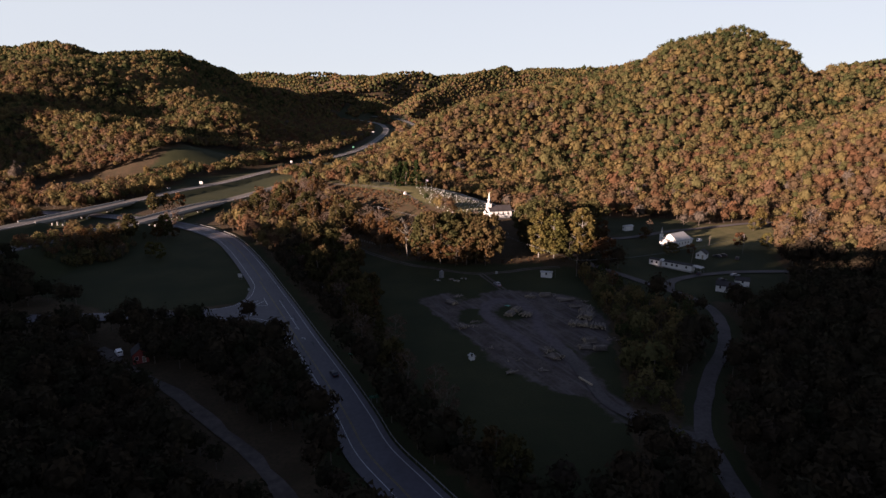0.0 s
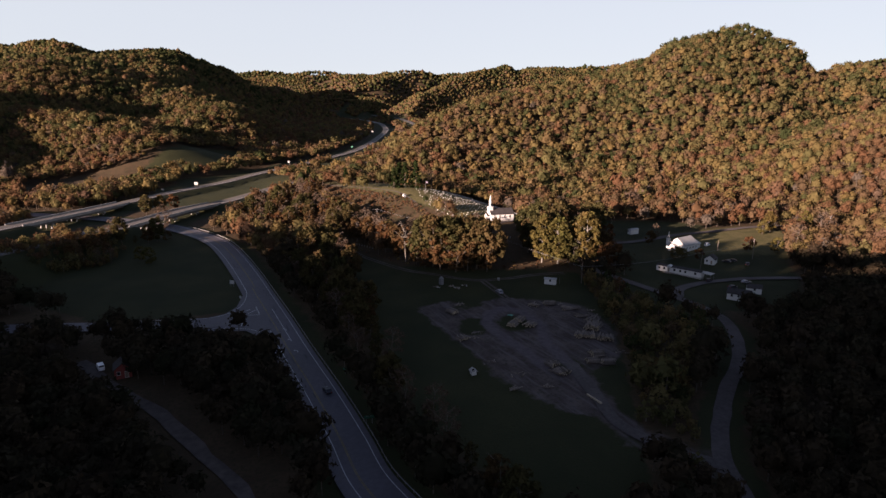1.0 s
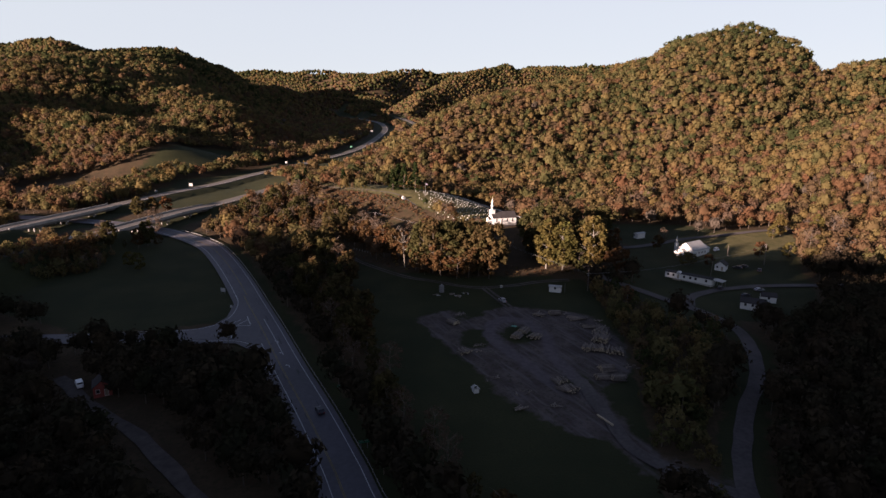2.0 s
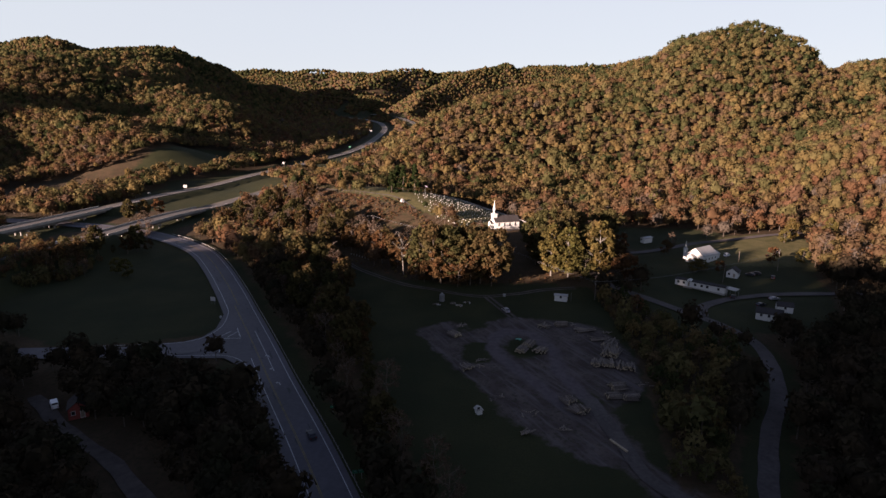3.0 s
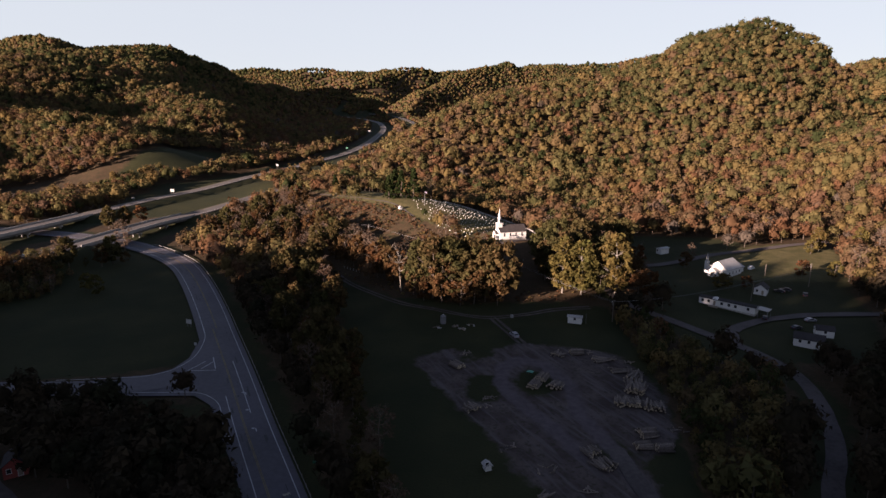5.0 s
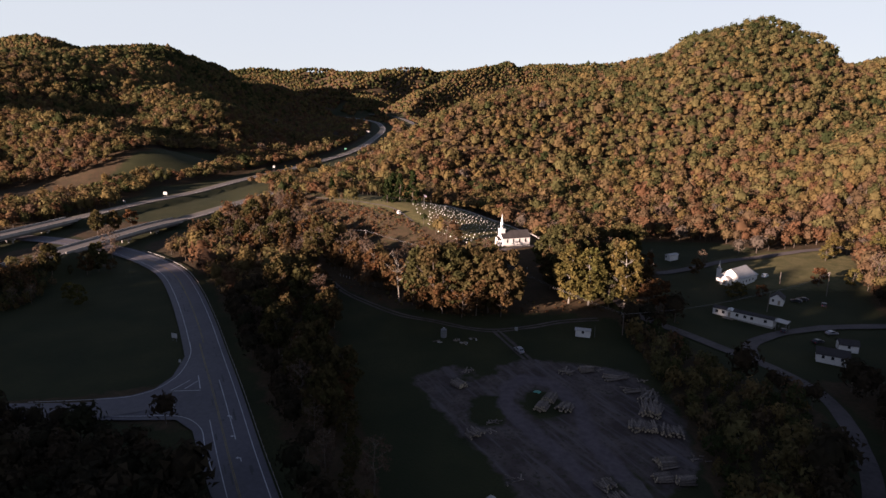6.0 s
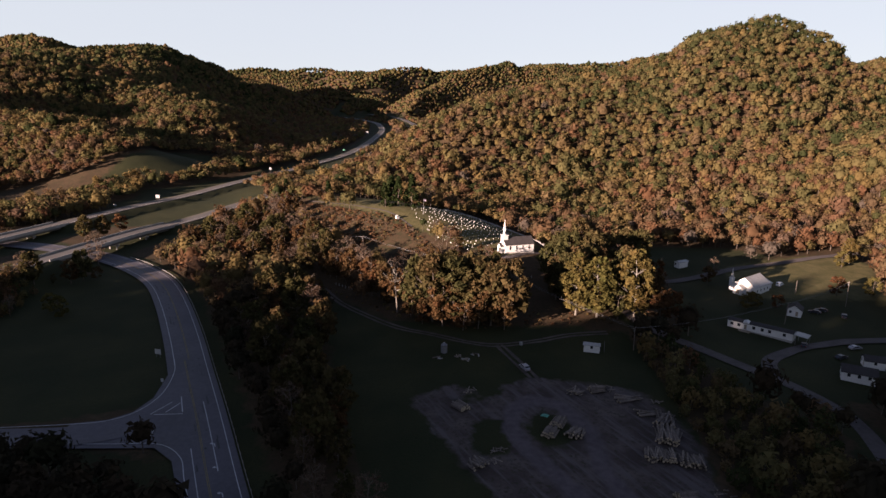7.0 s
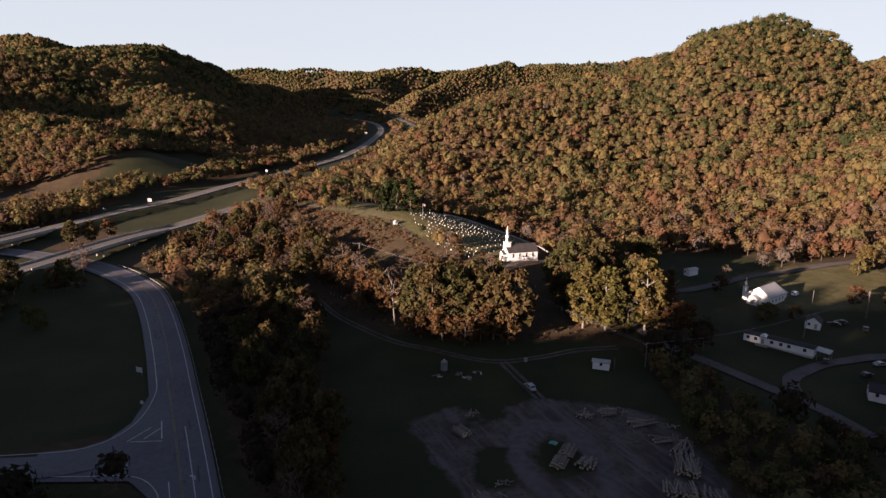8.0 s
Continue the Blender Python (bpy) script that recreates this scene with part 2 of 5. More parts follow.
def crest(X, Y, nodes):
    best = np.zeros_like(X)
    for (x0, y0, h0, w0), (x1, y1, h1, w1) in zip(nodes, nodes[1:]):
        dx, dy = x1 - x0, y1 - y0
        s = np.clip(((X - x0) * dx + (Y - y0) * dy) / (dx * dx + dy * dy), 0, 1)
        u = np.hypot(X - x0 - s * dx, Y - y0 - s * dy) / (w0 + s * (w1 - w0))
        best = np.maximum(best, (h0 + s * (h1 - h0)) * (0.5 + 0.5 * np.cos(np.pi * np.minimum(u, 1))))
    return best


def spread(X, Y, nodes):
    """A long hill whose crest keeps the heights of its nodes; each stretch counts by its nearness."""
    total, share = np.zeros_like(X), np.zeros_like(X)
    for (x0, y0, h0, w0), (x1, y1, h1, w1) in zip(nodes, nodes[1:]):
        dx, dy = x1 - x0, y1 - y0
        s = np.clip(((X - x0) * dx + (Y - y0) * dy) / (dx * dx + dy * dy), 0, 1)
        d = np.hypot(X - x0 - s * dx, Y - y0 - s * dy)
        near = (d + 14.0) ** -4
        total += near * (h0 + s * (h1 - h0)) * (0.5 + 0.5 * np.cos(np.pi * np.minimum(d / (w0 + s * (w1 - w0)), 1)))
        share += near
    return total / share


def along(X, Y, nodes):
    """The distance to a line, and the height of its nearest place where it has heights."""
    best, level = np.full(X.shape, 1e9), np.zeros(X.shape)
    for a, b in zip(nodes, nodes[1:]):
        dx, dy = b[0] - a[0], b[1] - a[1]
        s = np.clip(((X - a[0]) * dx + (Y - a[1]) * dy) / (dx * dx + dy * dy), 0, 1)
        d = np.hypot(X - a[0] - s * dx, Y - a[1] - s * dy)
        if len(a) > 2:
            level = np.where(d < best, a[2] + s * (b[2] - a[2]), level)
        best = np.minimum(best, d)
    return best, level


def inside(X, Y, poly):
    """Whether points lie in a polygon."""
    yes = np.zeros(X.shape, bool)
    for (x0, y0), (x1, y1) in zip(poly, poly[1:] + poly[:1]):
        cross = (y0 > Y) != (y1 > Y)
        yes ^= cross & (X < (x1 - x0) * (Y - y0) / ((y1 - y0) or 1e-9) + x0)
    return yes


def height(X, Y):
    X, Y = np.asarray(X, float), np.asarray(Y, float)
    far = np.clip(np.abs(Y - 200) / 500 - 0.2, 0, 1)
    wx, wy = X + 26 * smooth_noise(X, Y, 170, 3) * far, Y + 26 * smooth_noise(X, Y, 170, 4) * far
    hill = (sum(crest(wx, wy, n) ** 4 for n in RIDGES.values()) + sum(spread(wx, wy, n) ** 4 for n in RANGES.values())) ** 0.25
    rough = np.clip(hill / 40, 0, 1)
    hill = hill * (1 + rough * (0.10 * smooth_noise(X, Y, 210, 5) + 0.05 * smooth_noise(X, Y, 80, 6)))
    z = valley(Y) + hill + 0.25 * smooth_noise(X, Y, 23, 8) * np.clip(along(X, Y, ROAD)[0] / 20 - 0.8, 0, 1)
    # fills and cuts of the highway; no fill where the bridges stand
    for line in (HIGHWAY_A, HIGHWAY_B):
        d, level = along(X, Y, line)
        side = np.maximum(d - 9, 0)
        open_span = np.clip(1 - np.abs(Y - 418) / 42, 0, 1) > 0
        z = np.where(open_span, z, np.maximum(z, level - 0.4 - 0.55 * side))
        z = np.minimum(z, level - 0.4 + 0.6 * side)
    return z


def ground(x, y):
    return float(height(np.array([x]), np.array([y]))[0])


# ---- builders ----
def mesh_of(name, verts, faces, mats, smooth=False):
    me = bpy.data.meshes.new(name)
    me.from_pydata([tuple(v) for v in verts], [], [tuple(f) for f in faces])
    for m in mats if isinstance(mats, (list, tuple)) else (mats,):
        me.materials.append(m)
    if smooth:
        me.polygons.foreach_set("use_smooth", [True] * len(me.polygons))
    return me


def raw_mesh(name, verts, corners, sides, mats, smooth=False):
    """A large mesh of faces that all have that many sides, from arrays."""
    me = bpy.data.meshes.new(name)
    n = len(corners) // sides
    me.vertices.add(len(verts))
    me.vertices.foreach_set("co", np.asarray(verts, np.float32).ravel())
    me.loops.add(len(corners))
    me.loops.foreach_set("vertex_index", np.asarray(corners, np.int32))
    me.polygons.add(n)
    me.polygons.foreach_set("loop_start", np.arange(0, n * sides, sides, dtype=np.int32))
    if smooth:
        me.polygons.foreach_set("use_smooth", np.ones(n, bool))
    me.update(calc_edges=True)
    for m in mats if isinstance(mats, (list, tuple)) else (mats,):
        me.materials.append(m)
    return me


def spline(nodes, step):
    """Points at even steps along a smooth line through the nodes."""
    p = np.array(nodes, float)
    q = np.vstack([2 * p[0] - p[1], p, 2 * p[-1] - p[-2]])
    fine = []
    for k in range(1, len(q) - 2):
        for s in np.linspace(0, 1, 24, endpoint=False):
            a, b, c, d = q[k - 1], q[k], q[k + 1], q[k + 2]
            fine.append(0.5 * (2 * b + (c - a) * s + (2 * a - 5 * b + 4 * c - d) * s * s + (3 * b - a - 3 * c + d) * s**3))
    fine = np.array(fine + [p[-1]])
    run = np.concatenate([[0], np.cumsum(np.linalg.norm(np.diff(fine[:, :2], axis=0), axis=1))])
    at = np.arange(0, run[-1], step)
    return np.stack([np.interp(at, run, fine[:, k]) for k in range(fine.shape[1])], 1)


def ribbon(nodes, offsets, mat, name, lift=0.1, step=3.0, flat=True, ragged=0.0, span=None, thick=0.0, bed=None):
    """A strip along a line, offsets metres to its right, on the ground or at the line's own heights."""
    p = spline(nodes, step)
    if span:
        run = np.arange(len(p)) * step
        p = p[(run >= span[0]) & (run <= span[1])]
        span = (run[run >= span[0]][0], span[1])
    d = np.gradient(p[:, :2], axis=0)
    d /= np.linalg.norm(d, axis=1)[:, None]
    right = np.stack([d[:, 1], -d[:, 0]], 1)
    cols = []
    for k, o in enumerate(offsets):
        wob = ragged * smooth_noise(np.arange(len(p)) * step + 31 * k, np.full(len(p), 7.0 * k), 6, 11) if ragged else 0
        xy = p[:, :2] + right * (o + wob * np.sign(o))[:, None] if ragged else p[:, :2] + right * o
        cols.append(xy)
    if p.shape[1] > 2:
        zs = [p[:, 2] + lift] * len(cols)
    elif flat:
        b = spline(nodes, 3.0)
        e = np.gradient(b, axis=0)
        e /= np.linalg.norm(e, axis=1)[:, None]
        mid = np.max([height(b[:, 0] + e[:, 1] * o, b[:, 1] - e[:, 0] * o) for o in (*(bed or offsets), 0)], axis=0)
        mid = np.convolve(np.pad(mid, 4, mode="edge"), np.ones(9) / 9, "valid")
        zs = [np.interp((span[0] if span else 0) + np.arange(len(p)) * step, np.arange(len(b)) * 3.0, mid) + lift] * len(cols)
    else:
        zs = [height(c[:, 0], c[:, 1]) + lift for c in cols]
    n = len(cols)
    v = np.stack([np.column_stack([c, z]) for c, z in zip(cols, zs)], 1).reshape(-1, 3)
    f = [(i * n + k, i * n + k + 1, (i + 1) * n + k + 1, (i + 1) * n + k) for i in range(len(p) - 1) for k in range(n - 1)]
    f = [q[::-1] for q in f]
    if thick:
        m = len(v)
        v = np.vstack([v, v - (0, 0, thick)])
        f += [tuple(i + m for i in q[::-1]) for q in f]
        for i in range(len(p) - 1):
            a, b = i * n, (i + 1) * n
            f += [(a, b, b + m, a + m), (b + n - 1, a + n - 1, a + n - 1 + m, b + n - 1 + m)]
        last = (len(p) - 1) * n
        f += [(n - 1, 0, m, m + n - 1), (last, last + n - 1, last + n - 1 + m, last + m)]
    return new(name, mesh_of(name, v, f, mat, smooth=False))


# ---- the ground: one sheet to the horizon ----
def steps(*stretches):
    out = []
    for a, b, s in stretches:
        out += list(np.linspace(a, b, max(1, round((b - a) / s)), endpoint=False))
    return np.array(out + [stretches[-1][1]])


JUNCTION = ((-104, 233), (-60, 218), (-51, 200), (-57, 199), (-70, 209), (-86, 217), (-104, 224))
ROADSIDE = ((106, 243), (112, 250), (104, 268), (92, 288), (81, 293), (91, 262))
OPEN_FIELDS = (FIELD, LEFT_FIELD, CEMETERY, BRUSH, HAMLET, MEADOW, HILL_FIELD, FLAT_FIELD, DELL)
gx = steps((-4900, -1300, 110), (-1300, -460, 24), (-460, -280, 9), (-280, -30, 5), (-30, 80, 2), (80, 240, 5), (240, 480, 9), (480, 1300, 24), (1300, 4900, 110))
gy = steps((-3000, -400, 130), (-400, 60, 20), (60, 165, 5), (165, 280, 2), (280, 480, 5), (480, 760, 8), (760, 1700, 22), (1700, 4900, 70))
GX, GY = np.meshgrid(gx, gy)
GZ = height(GX, GY)
nx, ny = len(gx), len(gy)
corner = (np.arange(ny - 1)[:, None] * nx + np.arange(nx - 1)[None]).ravel()
ground_mesh = raw_mesh("ground", np.stack([GX, GY, GZ], -1).reshape(-1, 3), np.stack([corner, corner + 1, corner + nx + 1, corner + nx], 1).ravel(), 4, [], smooth=True)
grass = np.zeros(GX.shape)
for poly in (FIELD, LEFT_FIELD, HAMLET, MEADOW, CEMETERY, FLAT_FIELD, DELL, ROADSIDE, JUNCTION):
    grass[inside(GX, GY, poly)] = 1.0
for line, wide in ((HIGHWAY_A, 20), (HIGHWAY_B, 18), (ROAD, 12), (SOUTH_ROAD, 12), (RIGHT_ROAD, 6)):
    grass[along(GX, GY, line)[0] < wide] = 1.0
grass[inside(GX, GY, BRUSH)] = 0.35
hill_field = inside(GX, GY, HILL_FIELD)
grass[hill_field] = np.where(GX[hill_field] < -310, 0.3, 1.0)
grass[(along(GX, GY, HIGHWAY_A)[0] < 90) & (along(GX, GY, HIGHWAY_B)[0] < 90) & (GY > 470)] = 1.0
# the log yard: bare earth with grassy islands, and a packed loop of gravel
YARD_LOOP = ((46, 188), (43, 205), (37, 224), (38, 240), (32, 254), (24, 258), (18, 252), (16, 242), (20, 230), (27, 218), (34, 204))
wx, wy = GX + 2.0 * smooth_noise(GX, GY, 9, 31), GY + 2.0 * smooth_noise(GX, GY, 9, 32)
isle = (np.hypot((wx - 28) / 7.5, (wy - 241) / 8.5) < 1) | (np.hypot((wx - 10) / 6.0, (wy - 237) / 10) < 1) | (along(wx, wy, ((13, 262), (-2, 254)))[0] < 2.0) | (np.hypot((wx - 42) / 3.5, (wy - 206) / 9) < 1)
earth = ((inside(wx, wy, YARD) | (along(wx, wy, YARD_LANE)[0] < 4.0)) & ~isle).astype(float)
track = np.clip(1.4 - along(GX, GY, YARD_LOOP)[0] / 3.2, 0, 1)


def blur(a, times):
    for _ in range(times):
        b = np.pad(a, 1, mode="edge")
        a = (b[:-2, 1:-1] + b[2:, 1:-1] + b[1:-1, :-2] + b[1:-1, 2:] + 2 * b[1:-1, 1:-1]) / 6
    return a


earth, grass = blur(earth, 4), np.where(GY > 500, grass, blur(grass, 1))
# dry lawns, made paler only where the sun reaches them
dry_sunlit = blur((inside(GX, GY, CEMETERY) | (inside(GX, GY, HAMLET) & (GY > 345) & (GX > 138))).astype(float), 2)
for key, values in (("earth", earth), ("track", track), ("dry_sunlit", dry_sunlit)):
    ground_mesh.attributes.new(key, "FLOAT", "POINT").data.foreach_set("value", values.ravel().astype(np.float32))
layer = ground_mesh.attributes.new("grass", "FLOAT", "POINT")
layer.data.foreach_set("value", grass.ravel().astype(np.float32))


def ground_material():
    m = bpy.data.materials.new("ground")
    m.use_nodes = True
    nt = m.node_tree
    b = nt.nodes["Principled BSDF"]
    b.inputs["Roughness"].default_value, b.inputs["Specular IOR Level"].default_value = 0.95, 0.1
    at, mask = nt.nodes.new("ShaderNodeTexCoord"), nt.nodes.new("ShaderNodeAttribute")
    mask.attribute_name = "grass"

    def blend(a, c, scale, low, high):
        n, r, x = nt.nodes.new("ShaderNodeTexNoise"), nt.nodes.new("ShaderNodeMapRange"), nt.nodes.new("ShaderNodeMix")
        n.inputs["Scale"].default_value, n.inputs["Detail"].default_value = scale, 6.0
        r.inputs[1].default_value, r.inputs[2].default_value = low, high
        x.data_type = "RGBA"
        for slot, v in ((6, a), (7, c)):
            if isinstance(v, tuple):
                x.inputs[slot].default_value = (*v, 1)
            else:
                nt.links.new(v, x.inputs[slot])
        nt.links.new(at.outputs["Object"], n.inputs["Vector"])
        nt.links.new(n.outputs[0], r.inputs[0])
        nt.links.new(r.outputs[0], x.inputs[0])
        return x.outputs[2], n.outputs[0]

    turf, _ = blend((0.017, 0.022, 0.009), (0.032, 0.034, 0.014), 0.05, 0.35, 0.65)
    turf, fine = blend(turf, (0.023, 0.024, 0.011), 1.6, 0.4, 0.7)
    litter, _ = blend((0.042, 0.027, 0.016), (0.062, 0.040, 0.023), 0.12, 0.35, 0.65)
    litter, _ = blend(litter, (0.035, 0.028, 0.015), 0.8, 0.45, 0.65)
    edge = nt.nodes.new("ShaderNodeTexNoise")
    edge.inputs["Scale"].default_value, edge.inputs["Detail"].default_value = 0.3, 5.0
    nt.links.new(at.outputs["Object"], edge.inputs["Vector"])
    s1, s2, x = nt.nodes.new("ShaderNodeMath"), nt.nodes.new("ShaderNodeMapRange"), nt.nodes.new("ShaderNodeMix")
    s1.operation = "ADD"
    nt.links.new(mask.outputs["Fac"], s1.inputs[0])
    nt.links.new(edge.outputs[0], s1.inputs[1])
    s2.inputs[1].default_value, s2.inputs[2].default_value = 0.8, 1.15
    nt.links.new(s1.outputs[0], s2.inputs[0])
    x.data_type = "RGBA"
    nt.links.new(s2.outputs[0], x.inputs[0])
    nt.links.new(litter, x.inputs[6])
    nt.links.new(turf, x.inputs[7])
    soil, _ = blend((0.048, 0.036, 0.033), (0.088, 0.069, 0.063), 0.16, 0.35, 0.65)
    soil, _ = blend(soil, (0.038, 0.036, 0.026), 0.9, 0.5, 0.68)
    # ruts run the length of the yard
    ruts, turned, wave = nt.nodes.new("ShaderNodeTexNoise"), nt.nodes.new("ShaderNodeMapping"), nt.nodes.new("ShaderNodeMapRange")
    turned.vector_type = "TEXTURE"
    turned.inputs["Rotation"].default_value, turned.inputs["Scale"].default_value = (0, 0, radians(-61)), (18, 1.6, 1)
    ruts.inputs["Scale"].default_value, ruts.inputs["Detail"].default_value = 1.0, 3.0
    nt.links.new(at.outputs["Object"], turned.inputs["Vector"])
    nt.links.new(turned.outputs[0], ruts.inputs["Vector"])
    nt.links.new(ruts.outputs[0], wave.inputs[0])
    wave.inputs[1].default_value, wave.inputs[2].default_value = 0.5, 0.66
    rutted = nt.nodes.new("ShaderNodeMix")
    rutted.data_type = "RGBA"
    rutted.inputs[7].default_value = (0.088, 0.073, 0.073, 1)
    nt.links.new(wave.outputs[0], rutted.inputs[0])
    nt.links.new(soil, rutted.inputs[6])
    packed, _ = blend((0.070, 0.057, 0.060), (0.094, 0.077, 0.080), 0.5, 0.35, 0.65)

    def cover(under, over, name, low, high):
        a, s, r, mx = nt.nodes.new("ShaderNodeAttribute"), nt.nodes.new("ShaderNodeMath"), nt.nodes.new("ShaderNodeMapRange"), nt.nodes.new("ShaderNodeMix")
        a.attribute_name, s.operation, mx.data_type = name, "ADD", "RGBA"
        nt.links.new(a.outputs["Fac"], s.inputs[0])
        nt.links.new(edge.outputs[0], s.inputs[1])
        r.inputs[1].default_value, r.inputs[2].default_value = low, high
        nt.links.new(s.outputs[0], r.inputs[0])
        nt.links.new(r.outputs[0], mx.inputs[0])
        nt.links.new(under, mx.inputs[6])
        nt.links.new(over, mx.inputs[7])
        return mx.outputs[2]

    # pale dry grass; part of its brightness is sunlight put into the colour
    sunlit_straw, _ = blend((0.062, 0.058, 0.024), (0.105, 0.088, 0.042), 0.2, 0.35, 0.65)
    sunlit_straw, _ = blend(sunlit_straw, (0.05, 0.05, 0.02), 1.4, 0.45, 0.7)
    done = cover(x.outputs[2], sunlit_straw, "dry_sunlit", 0.8, 1.3)
    done = cover(done, rutted.outputs[2], "earth", 0.85, 1.15)
    done = cover(done, packed, "track", 0.9, 1.3)
    nt.links.new(done, b.inputs["Base Color"])
    bp = nt.nodes.new("ShaderNodeBump")
    bp.inputs["Strength"].default_value, bp.inputs["Distance"].default_value = 0.7, 0.25
    nt.links.new(fine, bp.inputs["Height"])
    nt.links.new(bp.outputs[0], b.inputs["Normal"])
    return m


ground_mesh.materials.append(ground_material())
tagged(new("ground", ground_mesh), "grass fields and leaf-strewn forest floor of a hilly valley", "ground", kind="structure")

# ---- roads ----
tagged(ribbon(ROAD, (-7.2, 0, 6.4), ASPHALT, "road", 0.15), "two-lane grey asphalt road with paved shoulders", "road", kind="structure")
tagged(ribbon(SOUTH_ROAD, (-7.2, 0, 6.4), ASPHALT, "road", 0.4), "grey asphalt road running on through the woods", "road", kind="structure")
tagged(ribbon(HIGHWAY_A, (-6, 0, 6), CONCRETE_ROAD, "road", 0.0, step=6, thick=0.9), "pale highway carriageway winding up the valley", "road", kind="structure")
tagged(ribbon(HIGHWAY_B, (-6, 0, 6), CONCRETE_ROAD, "road", 0.0, step=6, thick=0.9), "pale highway carriageway beside a wooded spur", "road", kind="structure")
tagged(ribbon(SIDE_ROAD, (-5, 0, 5), ASPHALT, "road", 0.11), "grey asphalt side road at a junction", "road", kind="structure")
tagged(ribbon(DIRT_ROAD, (-1.9, 0, 1.9), DIRT, "road", 0.14, ragged=0.7), "narrow gravel track through dark woods", "road", kind="structure")
tagged(ribbon(RIGHT_ROAD, (-2.4, 0, 2.4), GRAVEL, "road", 0.14, ragged=0.3), "narrow grey country road between trees", "road", kind="structure")
tagged(ribbon(SPUR, (-2.3, 0, 2.3), GRAVEL, "road", 0.19, ragged=0.4), "gravel drive to the houses", "road", kind="structure")
tagged(ribbon(LANE, (-2.6, 0, 2.6), GRAVEL, "road", 0.16, ragged=0.3), "pale lane beside the chapel lawn", "road", kind="structure")
tagged(ribbon(YARD_LANE[:5], (-2.2, 0, 2.2), GRAVEL, "road", 0.16, ragged=0.5), "gravel lane into the log yard", "road", kind="structure")
# each track is a pair of worn ruts
for rut in (-0.95, 0.95):
    tagged(ribbon(PATH, (rut - 0.5, rut, rut + 0.5), DIRT, "path", 0.07, step=2.0, flat=False, ragged=0.25), "worn rut of a farm track along the foot of a slope", "path", kind="structure")
    tagged(ribbon(YARD_PATH[:3], (1.1 * rut - 0.6, 1.1 * rut, 1.1 * rut + 0.6), DIRT, "path", 0.07, step=2.0, flat=False, ragged=0.3), "worn rut of a dirt track to the log yard", "path", kind="structure")


# ---- woods ----
def leaf_cloud(rng, centres, radii, tall, count, size, hue, out=1.0, low=-0.35, rough=0.42):
    """Leaf sprays: small faces scattered over crowns. Returns corner places (n, 3, 3), hue and leaf values (n)."""
    n = len(centres)
    k = n * count
    own = np.repeat(np.arange(n), count)
    up = rng.uniform(low, 1, k)
    turn = rng.uniform(0, 2 * np.pi, k)
    flat = np.sqrt(1 - up * up)
    way = np.stack([flat * np.cos(turn), flat * np.sin(turn), up], 1)
    # lobes, so that a crown's outline is uneven
    lobe = 0.80 + 0.22 * np.sin(3 * turn + own * 1.7 + 2 * up) * np.cos(2.3 * up + own) + 0.12 * rng.uniform(-1, 1, k)
    far = lobe * rng.uniform(0.72, 1.08, k)
    mid = centres[own] + way * np.stack([radii[own], radii[own], tall[own]], 1) * far[:, None]
    normal = way * out + rng.normal(0, rough, (k, 3))
    normal /= np.linalg.norm(normal, axis=1)[:, None]
    side = np.cross(normal, rng.normal(0, 1, (k, 3)))
    side /= np.linalg.norm(side, axis=1)[:, None] + 1e-9
    other = np.cross(normal, side)
    s = (size * radii[own] * rng.uniform(0.6, 1.3, k))[:, None]
    a, b = side * s, other * s * rng.uniform(0.55, 1.0, k)[:, None]
    quads = np.stack([mid - a * 1.05 - b * 0.6, mid + a * 1.05 - b * 0.7, mid + a * 0.1 + b * 1.2], 1)
    # leaf tone: random by spray and by crown, lighter towards the top
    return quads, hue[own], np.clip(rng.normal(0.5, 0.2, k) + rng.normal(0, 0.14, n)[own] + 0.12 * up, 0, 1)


ICO = np.array([(0, 0, 1)] + [(0.894 * math.cos(radians(72 * k)), 0.894 * math.sin(radians(72 * k)), 0.447) for k in range(5)]
               + [(0.894 * math.cos(radians(72 * k + 36)), 0.894 * math.sin(radians(72 * k + 36)), -0.447) for k in range(5)] + [(0, 0, -1)])
ICO_FACES = np.array([(0, 1 + k, 1 + (k + 1) % 5) for k in range(5)] + [(1 + k, 6 + k, 1 + (k + 1) % 5) for k in range(5)]
                     + [(1 + (k + 1) % 5, 6 + k, 6 + (k + 1) % 5) for k in range(5)] + [(11, 6 + (k + 1) % 5, 6 + k) for k in range(5)])


# the undersides of crowns in closed woods stay out of sight
ICO_TOP = ICO_FACES[:15]
OCTA = np.array([(1, 0, 0), (0, 1, 0), (-1, 0, 0), (0, -1, 0), (0, 0, 0.7), (0, 0, -1)], float)
OCTA_FACES = np.array([(0, 1, 4), (1, 2, 4), (2, 3, 4), (3, 0, 4), (1, 0, 5), (2, 1, 5), (3, 2, 5), (0, 3, 5)])


